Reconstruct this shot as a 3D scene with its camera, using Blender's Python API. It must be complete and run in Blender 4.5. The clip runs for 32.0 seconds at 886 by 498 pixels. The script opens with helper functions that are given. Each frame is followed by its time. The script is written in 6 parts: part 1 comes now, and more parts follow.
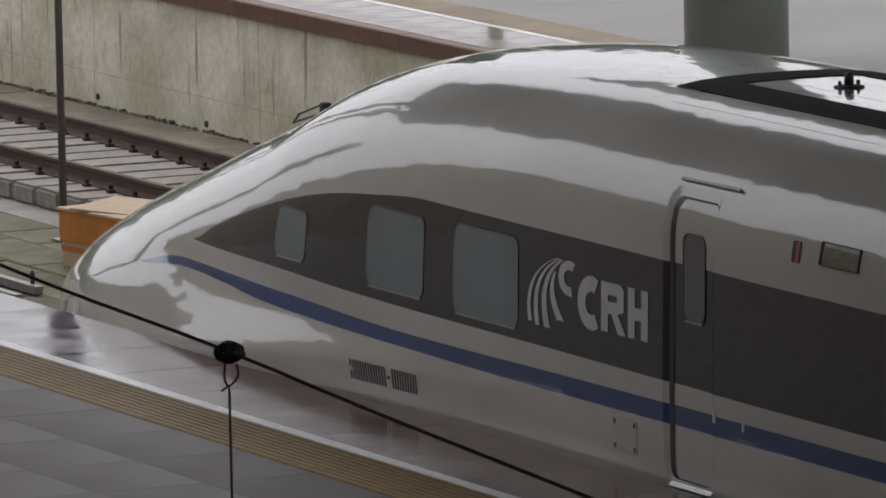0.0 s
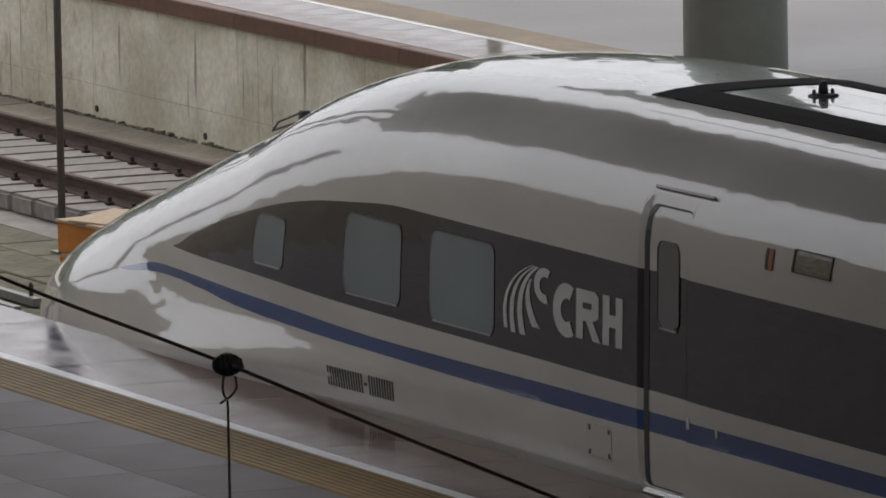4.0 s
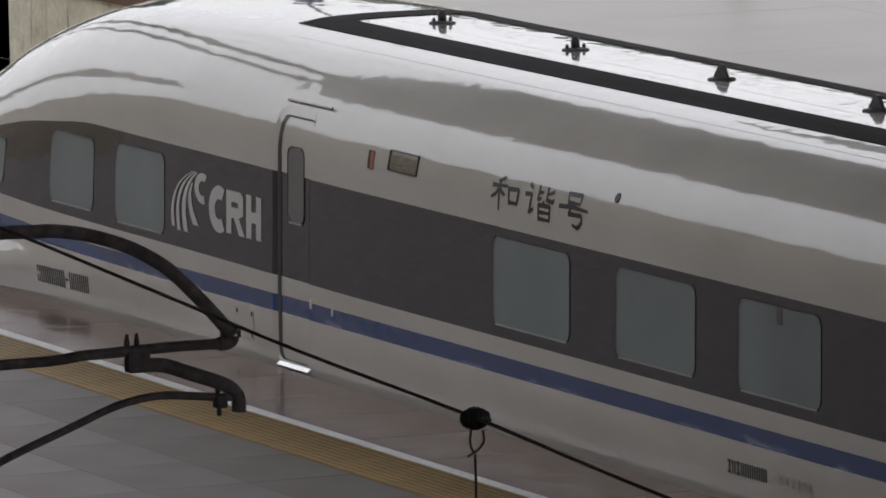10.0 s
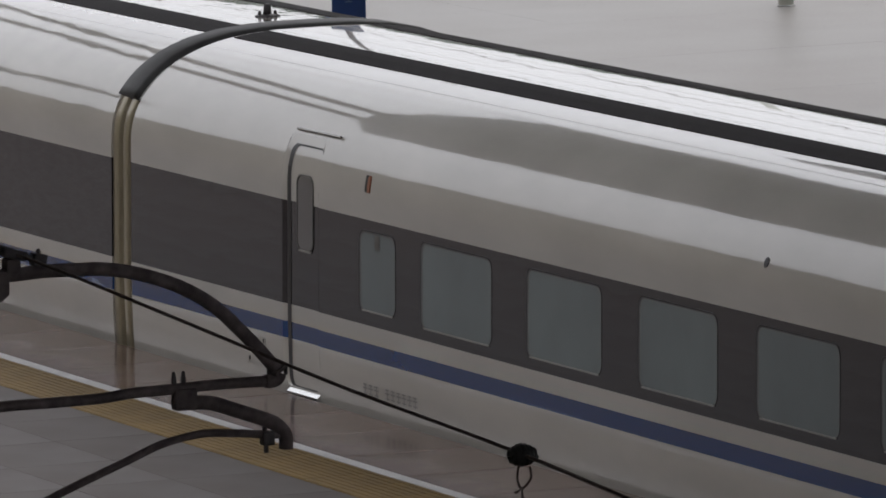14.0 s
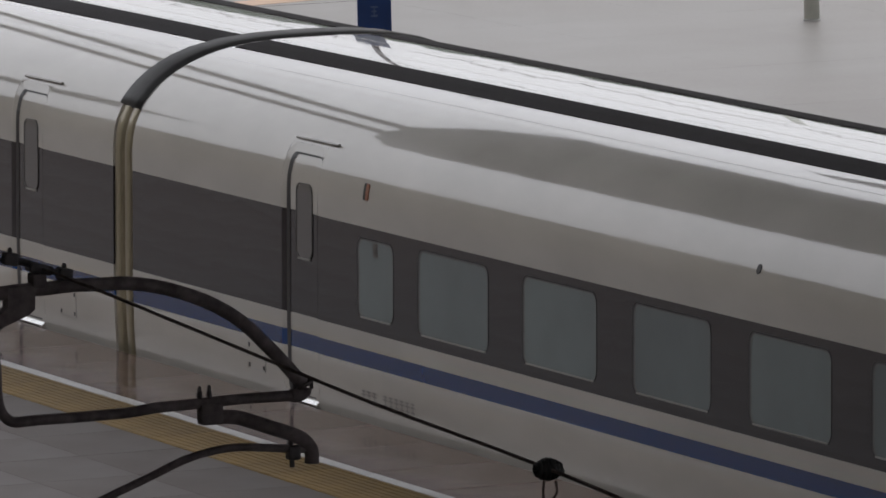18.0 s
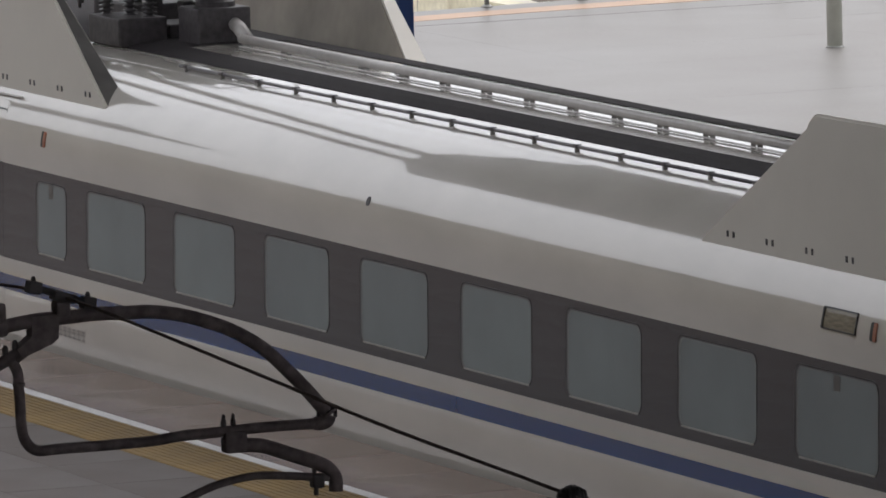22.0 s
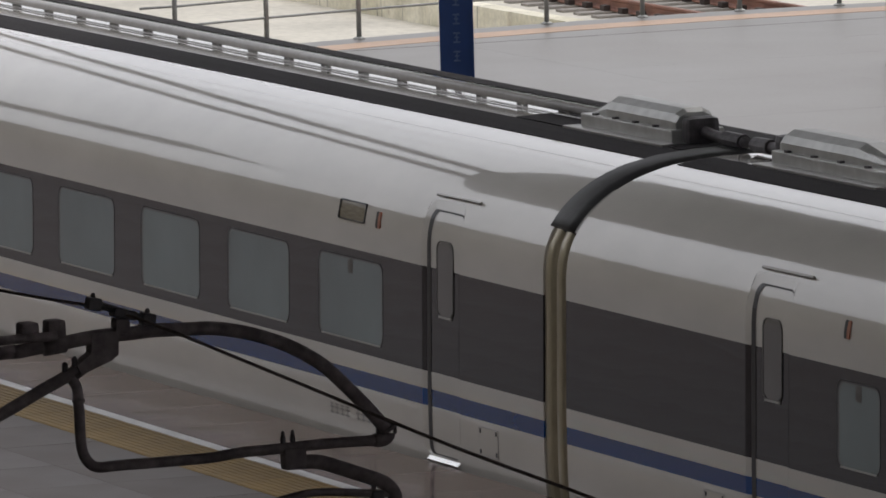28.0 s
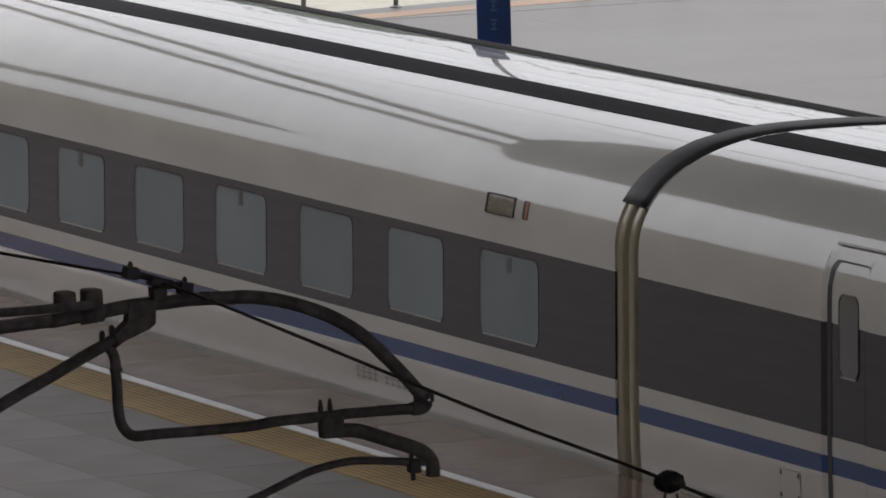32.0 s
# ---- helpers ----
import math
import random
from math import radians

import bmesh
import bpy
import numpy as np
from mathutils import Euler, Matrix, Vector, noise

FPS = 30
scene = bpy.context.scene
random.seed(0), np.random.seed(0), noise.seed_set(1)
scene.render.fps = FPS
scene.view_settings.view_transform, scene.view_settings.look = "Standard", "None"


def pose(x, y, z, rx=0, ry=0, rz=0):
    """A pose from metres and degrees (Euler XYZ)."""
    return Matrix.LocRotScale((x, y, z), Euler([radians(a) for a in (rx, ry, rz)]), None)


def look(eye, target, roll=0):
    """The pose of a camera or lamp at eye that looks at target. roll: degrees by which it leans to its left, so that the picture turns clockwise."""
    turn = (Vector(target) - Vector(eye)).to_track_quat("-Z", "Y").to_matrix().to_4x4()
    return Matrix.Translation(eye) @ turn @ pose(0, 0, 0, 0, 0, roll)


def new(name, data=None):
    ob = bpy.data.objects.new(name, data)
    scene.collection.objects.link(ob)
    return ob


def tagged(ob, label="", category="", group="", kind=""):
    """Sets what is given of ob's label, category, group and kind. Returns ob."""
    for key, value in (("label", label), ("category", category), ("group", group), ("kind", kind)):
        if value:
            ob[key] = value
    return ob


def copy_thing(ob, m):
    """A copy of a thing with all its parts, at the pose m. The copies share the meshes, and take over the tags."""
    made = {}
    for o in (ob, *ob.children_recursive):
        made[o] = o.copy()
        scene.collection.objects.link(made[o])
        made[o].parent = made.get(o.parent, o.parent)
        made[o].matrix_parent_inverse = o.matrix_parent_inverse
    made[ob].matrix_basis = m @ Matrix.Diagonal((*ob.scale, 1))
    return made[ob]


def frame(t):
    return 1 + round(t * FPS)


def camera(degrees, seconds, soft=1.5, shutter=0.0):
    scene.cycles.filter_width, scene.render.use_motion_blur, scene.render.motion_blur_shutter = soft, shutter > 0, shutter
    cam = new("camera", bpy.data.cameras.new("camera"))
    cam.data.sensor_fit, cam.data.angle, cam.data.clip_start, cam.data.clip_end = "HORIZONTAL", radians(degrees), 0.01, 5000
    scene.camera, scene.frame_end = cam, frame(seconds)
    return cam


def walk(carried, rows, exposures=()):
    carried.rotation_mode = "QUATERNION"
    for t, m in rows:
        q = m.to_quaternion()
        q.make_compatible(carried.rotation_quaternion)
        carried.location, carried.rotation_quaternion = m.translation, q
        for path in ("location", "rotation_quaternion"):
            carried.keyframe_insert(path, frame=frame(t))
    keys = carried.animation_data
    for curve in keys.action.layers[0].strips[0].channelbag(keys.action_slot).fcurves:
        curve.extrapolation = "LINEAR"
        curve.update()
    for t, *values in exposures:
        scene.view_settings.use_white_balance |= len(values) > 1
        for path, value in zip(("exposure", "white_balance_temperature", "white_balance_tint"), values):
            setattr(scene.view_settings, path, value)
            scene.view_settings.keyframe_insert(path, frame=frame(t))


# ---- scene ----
# World: x runs along the tracks, y across them, z = 0 is the platform top.
EYE = Vector((0, 0, 9.63))
YC = 29.26            # centre line of the moving train


def aim(yaw, pitch, roll):
    a, b = radians(yaw), radians(pitch)
    ahead = Vector((-math.sin(a) * math.cos(b), math.cos(a) * math.cos(b), math.sin(b)))
    return look(EYE, EYE + 60 * ahead, roll)


AIMS = [
    (0, 65.322, -7.273, -1.179),
    (0.5, 65.329, -7.304, -1.179),
    (1, 65.344, -7.211, -1.263),
    (1.5, 65.273, -7.217, -1.162),
    (2, 65.249, -7.264, -1.153),
    (2.5, 65.299, -7.264, -1.238),
    (3, 65.293, -7.219, -1.293),
    (3.5, 65.238, -7.234, -1.152),
    (5.5, 65.663, -6.989, -1.011),
    (6, 65.872, -7.058, -1.180),
    (6.5, 66.099, -6.980, -1.088),
    (7, 66.244, -6.790, -1.198),
    (7.5, 66.349, -6.764, -1.138),
    (8, 66.374, -6.812, -1.117),
    (8.5, 66.454, -6.804, -1.129),
    (9, 66.539, -6.768, -1.178),
    (9.5, 66.666, -6.750, -1.215),
    (10, 66.806, -6.844, -1.187),
    (10.5, 66.973, -6.826, -1.511),
    (11, 67.134, -6.637, -1.506),
    (11.5, 67.059, -6.528, -1.407),
    (12, 66.962, -6.480, -1.423),
    (12.5, 67.012, -6.473, -1.525),
    (13, 67.142, -6.505, -1.568),
    (13.5, 67.151, -6.586, -1.494),
    (14, 67.082, -6.617, -1.403),
    (14.5, 67.082, -6.496, -1.468),
    (16.5, 67.127, -6.401, -1.407),
    (17, 67.243, -6.361, -1.526),
    (17.5, 67.259, -6.440, -1.467),
    (18, 67.236, -6.527, -1.428),
    (18.5, 67.279, -6.535, -1.612),
    (19, 67.319, -6.506, -1.666),
    (19.5, 67.296, -6.566, -1.544),
    (20, 67.293, -6.591, -1.639),
    (20.5, 67.351, -6.553, -1.618),
    (21, 67.364, -6.443, -1.474),
    (21.5, 67.325, -6.395, -1.527),
    (22, 67.374, -6.357, -1.575),
    (22.5, 67.450, -6.354, -1.747),
    (23, 67.463, -6.351, -1.634),
    (23.5, 67.396, -6.401, -1.644),
    (24, 67.496, -6.393, -1.833),
    (24.5, 67.615, -6.181, -1.846),
    (25, 67.534, -6.072, -1.651),
    (25.5, 67.516, -6.181, -1.635),
    (27.5, 67.660, -6.122, -1.566),
    (28, 67.732, -6.246, -1.556),
    (28.5, 67.820, -6.282, -1.616),
    (29, 67.831, -6.362, -1.616),
    (29.5, 67.866, -6.398, -1.740),
    (30, 67.918, -6.318, -1.879),
    (30.5, 67.961, -6.329, -1.852),
    (31, 67.986, -6.386, -1.721),
    (31.5, 67.961, -6.444, -1.801),
    (32, 67.962, -6.430, -1.678),
]
cam = camera(5.323, 32.0, soft=1.7)
walk(cam, [(t, aim(yaw, pitch, roll)) for t, yaw, pitch, roll in AIMS],
     exposures=[(t, stops + 0.16, 6420, 12) for t, stops in ((0, -0.45), (6, -0.55), (8, -0.60), (9, -0.40), (10, -0.30), (11, -0.19), (12, -0.53), (14, -0.41), (17, -0.57), (19.5, -0.45), (20.3, -0.25), (21, 0.20), (22, -0.14), (23, 0.08), (24, -0.20), (25, -0.68), (28, -0.56), (29, -0.49), (30, -0.50), (32, -0.56))])

# how far the train has gone at each time
GONE = [(0, 43.00), (1, 43.00), (2, 43.00), (2.5, 43.03), (3, 43.09), (3.5, 43.20), (5.5, 44.35), (6, 44.90), (7, 46.46), (8, 48.52), (8.5, 49.76), (9, 51.09), (9.5, 52.57), (10, 54.16), (10.5, 55.89), (11, 57.75), (11.5, 59.75), (12, 61.88), (12.5, 64.18), (13, 66.55), (13.5, 69.05), (14, 71.71), (14.5, 74.40), (17, 90.15), (17.5, 93.64), (18, 97.26), (18.5, 100.96), (19, 104.79), (19.5, 108.75), (20, 112.75), (21, 121.12), (22, 129.88), (22.5, 134.35), (23, 138.95), (23.5, 143.66), (24, 148.42), (25, 158.21), (25.5, 163.21), (28, 189.99), (29, 201.62), (30, 213.74), (31, 226.18), (32, 239.33)]


# ---- world and light ----
def make_world():
    w = bpy.data.worlds.new("overcast_sky")
    scene.world = w
    w.use_nodes = True
    nt = w.node_tree
    bg = nt.nodes["Background"]
    sky = nt.nodes.new("ShaderNodeTexSky")
    sky.sky_type = "NISHITA"
    sky.sun_disc = False
    sky.sun_elevation, sky.sun_rotation = radians(62), radians(-50)
    sky.air_density, sky.dust_density, sky.ozone_density = 1.0, 7.0, 1.0
    hue = nt.nodes.new("ShaderNodeHueSaturation")
    hue.inputs["Saturation"].default_value = 0.42
    nt.links.new(sky.outputs[0], hue.inputs["Color"])
    # an even veil of cloud over the clear-sky gradient
    cloud = nt.nodes.new("ShaderNodeMix")
    cloud.data_type = "RGBA"
    cloud.inputs[0].default_value = 0.72
    cloud.inputs[7].default_value = (9.5, 9.6, 9.9, 1)
    nt.links.new(hue.outputs[0], cloud.inputs[6])
    nt.links.new(cloud.outputs[2], bg.inputs["Color"])
    bg.inputs["Strength"].default_value = 0.15


make_world()
sun = new("sun", bpy.data.lights.new("sun", "SUN"))
sun.data.energy, sun.data.angle, sun.data.color = 0.5, radians(30), (1.0, 0.95, 0.88)
sun.matrix_world = look((-117, 61, 91), (-80, 30, 0))


# ---- materials ----
def mat(name, color, rough=0.5, metal=0.0, grain=0.0, scale=8.0, bump=0.0, stain=0.0, stain_scale=0.6, coat=0.0,
        spec=0.5, rand=0.0, stretch=(1, 1, 1), rough_var=0.0, island=0.0):
    m = bpy.data.materials.new(name)
    m.use_nodes = True
    nt = m.node_tree
    b = nt.nodes["Principled BSDF"]
    b.inputs["Roughness"].default_value = rough
    b.inputs["Metallic"].default_value = metal
    b.inputs["Specular IOR Level"].default_value = spec
    b.inputs["Coat Weight"].default_value = coat
    b.inputs["Coat Roughness"].default_value = 0.03
    co = nt.nodes.new("ShaderNodeTexCoord")
    mp = nt.nodes.new("ShaderNodeMapping")
    mp.inputs["Scale"].default_value = stretch
    nt.links.new(co.outputs["Object"], mp.inputs["Vector"])
    rgb = nt.nodes.new("ShaderNodeRGB")
    rgb.outputs[0].default_value = (*color, 1)
    out = rgb.outputs[0]

    def vary(src, fac_socket, lo, hi):
        mr = nt.nodes.new("ShaderNodeMapRange")
        mr.inputs["From Min"].default_value, mr.inputs["From Max"].default_value = 0.3, 0.7
        mr.inputs["To Min"].default_value, mr.inputs["To Max"].default_value = lo, hi
        nt.links.new(fac_socket, mr.inputs["Value"])
        mx = nt.nodes.new("ShaderNodeVectorMath")
        mx.operation = "SCALE"
        nt.links.new(src, mx.inputs[0])
        nt.links.new(mr.outputs[0], mx.inputs["Scale"])
        return mx.outputs[0]

    n1 = nt.nodes.new("ShaderNodeTexNoise")
    n1.inputs["Scale"].default_value, n1.inputs["Detail"].default_value = scale, 6
    nt.links.new(mp.outputs[0], n1.inputs["Vector"])
    if grain:
        out = vary(out, n1.outputs["Fac"], 1 - grain, 1 + grain)
    if stain:
        n2 = nt.nodes.new("ShaderNodeTexNoise")
        n2.inputs["Scale"].default_value, n2.inputs["Detail"].default_value = stain_scale, 4
        nt.links.new(mp.outputs[0], n2.inputs["Vector"])
        out = vary(out, n2.outputs["Fac"], 1 - stain, 1 + stain * 0.6)
        if rough_var:
            mr = nt.nodes.new("ShaderNodeMapRange")
            mr.inputs["From Min"].default_value, mr.inputs["From Max"].default_value = 0.3, 0.7
            mr.inputs["To Min"].default_value, mr.inputs["To Max"].default_value = rough - rough_var, rough + rough_var
            nt.links.new(n2.outputs["Fac"], mr.inputs["Value"])
            nt.links.new(mr.outputs[0], b.inputs["Roughness"])
    if rand or island:
        src = nt.nodes.new("ShaderNodeObjectInfo" if rand else "ShaderNodeNewGeometry")
        sock = src.outputs["Random"] if rand else src.outputs["Random Per Island"]
        k = rand or island
        mr = nt.nodes.new("ShaderNodeMapRange")
        mr.inputs["To Min"].default_value, mr.inputs["To Max"].default_value = 1 - k, 1 + k
        nt.links.new(sock, mr.inputs["Value"])
        mx = nt.nodes.new("ShaderNodeVectorMath")
        mx.operation = "SCALE"
        nt.links.new(out, mx.inputs[0])
        nt.links.new(mr.outputs[0], mx.inputs["Scale"])
        out = mx.outputs[0]
    nt.links.new(out, b.inputs["Base Color"])
    if bump:
        bp = nt.nodes.new("ShaderNodeBump")
        bp.inputs["Strength"].default_value, bp.inputs["Distance"].default_value = 1.0, bump
        nt.links.new(n1.outputs["Fac"], bp.inputs["Height"])
        nt.links.new(bp.outputs[0], b.inputs["Normal"])
    return m


def wall_concrete():
    """Cream concrete with cloudy stains, sparse dark drips from the top and rusty runs."""
    m = bpy.data.materials.new("stained_wall")
    m.use_nodes = True
    nt = m.node_tree
    b = nt.nodes["Principled BSDF"]
    b.inputs["Roughness"].default_value = 0.8
    co = nt.nodes.new("ShaderNodeTexCoord")

    def noise(stretch, scale, detail, lo, hi, a, z):
        mp = nt.nodes.new("ShaderNodeMapping")
        mp.inputs["Scale"].default_value = stretch
        nt.links.new(co.outputs["Object"], mp.inputs[0])
        n = nt.nodes.new("ShaderNodeTexNoise")
        n.inputs["Scale"].default_value, n.inputs["Detail"].default_value = scale, detail
        nt.links.new(mp.outputs[0], n.inputs["Vector"])
        mr = nt.nodes.new("ShaderNodeMapRange")
        for k, v in zip(("From Min", "From Max", "To Min", "To Max"), (lo, hi, a, z)):
            mr.inputs[k].default_value = v
        nt.links.new(n.outputs["Fac"], mr.inputs["Value"])
        return mr.outputs[0], n

    def blend(src, fac, col):
        mx = nt.nodes.new("ShaderNodeMix")
        mx.data_type = "RGBA"
        nt.links.new(fac, mx.inputs[0])
        if isinstance(src, tuple):
            mx.inputs[6].default_value = (*src, 1)
        else:
            nt.links.new(src, mx.inputs[6])
        mx.inputs[7].default_value = (*col, 1)
        return mx.outputs[2]
    out = blend((0.86, 0.815, 0.67), noise((0.6, 1, 1.0), 1.1, 6, 0.40, 0.66, 0, 1)[0], (0.60, 0.56, 0.41))
    out = blend(out, noise((1.3, 1, 0.16), 1.6, 4, 0.52, 0.74, 0, 0.5)[0], (0.50, 0.46, 0.34))
    out = blend(out, noise((6.0, 1, 0.45), 1.7, 3, 0.63, 0.73, 0, 0.8)[0], (0.21, 0.20, 0.16))
    out = blend(out, noise((2.6, 1, 1.9), 1.3, 5, 0.60, 0.72, 0, 0.55)[0], (0.42, 0.34, 0.22))
    fine, n = noise((1, 1, 1), 14, 5, 0.3, 0.7, 0.9, 1.1)
    sc = nt.nodes.new("ShaderNodeVectorMath")
    sc.operation = "SCALE"
    nt.links.new(out, sc.inputs[0])
    nt.links.new(fine, sc.inputs["Scale"])
    nt.links.new(sc.outputs[0], b.inputs["Base Color"])
    bp = nt.nodes.new("ShaderNodeBump")
    bp.inputs["Distance"].default_value = 0.006
    nt.links.new(n.outputs["Fac"], bp.inputs["Height"])
    nt.links.new(bp.outputs[0], b.inputs["Normal"])
    return m


WHITE = (0.585, 0.558, 0.505)
BAND = (0.0080, 0.0076, 0.0135)
BLUE = (0.000, 0.052, 0.215)


def livery(name, band_top, band_low, blue_top, blue_low, rip=0.0006):
    """White train paint with a charcoal window band and a blue line; the four edges are heights along the car."""
    m = bpy.data.materials.new(name)
    m.use_nodes = True
    nt = m.node_tree
    b = nt.nodes["Principled BSDF"]
    b.inputs["Roughness"].default_value = 0.16
    b.inputs["Specular IOR Level"].default_value = 0.15
    b.inputs["Coat Weight"].default_value, b.inputs["Coat Roughness"].default_value = 1.0, 0.02
    b.inputs["Coat IOR"].default_value = 1.47
    co = nt.nodes.new("ShaderNodeTexCoord")
    sep = nt.nodes.new("ShaderNodeSeparateXYZ")
    nt.links.new(co.outputs["Object"], sep.inputs[0])
    along = nt.nodes.new("ShaderNodeMapRange")
    along.inputs["From Min"].default_value, along.inputs["From Max"].default_value = -24.0, -12.0
    nt.links.new(sep.outputs["X"], along.inputs["Value"])

    def height(points):
        if len(points) == 1:
            v = nt.nodes.new("ShaderNodeValue")
            v.outputs[0].default_value = points[0][1]
            return v.outputs[0]
        cv = nt.nodes.new("ShaderNodeFloatCurve")
        c = cv.mapping.curves[0]
        xs = [((x + 24.0) / 12.0, z / 2.0) for x, z in points]
        while len(c.points) < len(xs):
            c.points.new(0.5, 0.5)
        for pt, (x, z) in zip(c.points, xs):
            pt.location = (x, z)
            pt.handle_type = "AUTO_CLAMPED"
        cv.mapping.update()
        nt.links.new(along.outputs[0], cv.inputs["Value"])
        mu = nt.nodes.new("ShaderNodeMath")
        mu.operation = "MULTIPLY"
        mu.inputs[1].default_value = 2.0
        nt.links.new(cv.outputs[0], mu.inputs[0])
        return mu.outputs[0]

    def between(low, top):
        a = nt.nodes.new("ShaderNodeMath")
        a.operation = "GREATER_THAN"
        nt.links.new(sep.outputs["Z"], a.inputs[0])
        nt.links.new(height(low), a.inputs[1])
        c = nt.nodes.new("ShaderNodeMath")
        c.operation = "LESS_THAN"
        nt.links.new(sep.outputs["Z"], c.inputs[0])
        nt.links.new(height(top), c.inputs[1])
        d = nt.nodes.new("ShaderNodeMath")
        d.operation = "MULTIPLY"
        nt.links.new(a.outputs[0], d.inputs[0])
        nt.links.new(c.outputs[0], d.inputs[1])
        return d.outputs[0]

    dirt = nt.nodes.new("ShaderNodeTexNoise")
    dirt.inputs["Scale"].default_value, dirt.inputs["Detail"].default_value = 1.3, 5
    mp = nt.nodes.new("ShaderNodeMapping")
    mp.inputs["Scale"].default_value = (0.5, 1, 1.4)
    nt.links.new(co.outputs["Object"], mp.inputs[0])
    nt.links.new(mp.outputs[0], dirt.inputs["Vector"])
    mr = nt.nodes.new("ShaderNodeMapRange")
    mr.inputs["From Min"].default_value, mr.inputs["From Max"].default_value = 0.3, 0.7
    mr.inputs["To Min"].default_value, mr.inputs["To Max"].default_value = 0.90, 1.06
    nt.links.new(dirt.outputs["Fac"], mr.inputs["Value"])
    base = nt.nodes.new("ShaderNodeVectorMath")
    base.operation = "SCALE"
    base.inputs[0].default_value = WHITE
    nt.links.new(mr.outputs[0], base.inputs["Scale"])
    out = base.outputs[0]
    for low, top, col in ((band_low, band_top, BAND), (blue_low, blue_top, BLUE)):
        mx = nt.nodes.new("ShaderNodeMix")
        mx.data_type = "RGBA"
        nt.links.new(between(low, top), mx.inputs[0])
        nt.links.new(out, mx.inputs[6])
        mx.inputs[7].default_value = (*col, 1)
        out = mx.outputs[2]
    nt.links.new(out, b.inputs["Base Color"])
    r2 = nt.nodes.new("ShaderNodeMapRange")
    r2.inputs["To Min"].default_value, r2.inputs["To Max"].default_value = 0.10, 0.24
    nt.links.new(dirt.outputs["Fac"], r2.inputs["Value"])
    nt.links.new(r2.outputs[0], b.inputs["Roughness"])
    # slight waviness of the sheet metal
    wave = nt.nodes.new("ShaderNodeTexNoise")
    wave.inputs["Scale"].default_value, wave.inputs["Detail"].default_value = 1.1, 1
    nt.links.new(mp.outputs[0], wave.inputs["Vector"])
    bp = nt.nodes.new("ShaderNodeBump")
    bp.inputs["Strength"].default_value, bp.inputs["Distance"].default_value = 1.0, 0.0045
    nt.links.new(wave.outputs["Fac"], bp.inputs["Height"])
    ripple = nt.nodes.new("ShaderNodeTexNoise")
    ripple.inputs["Scale"].default_value, ripple.inputs["Detail"].default_value = 5.0, 1
    nt.links.new(mp.outputs[0], ripple.inputs["Vector"])
    bq = nt.nodes.new("ShaderNodeBump")
    bq.inputs["Strength"].default_value, bq.inputs["Distance"].default_value = 1.0, rip
    nt.links.new(ripple.outputs["Fac"], bq.inputs["Height"])
    nt.links.new(bp.outputs[0], bq.inputs["Normal"])
    nt.links.new(bq.outputs[0], b.inputs["Normal"])
    nt.links.new(bq.outputs[0], b.inputs["Coat Normal"])
    return m


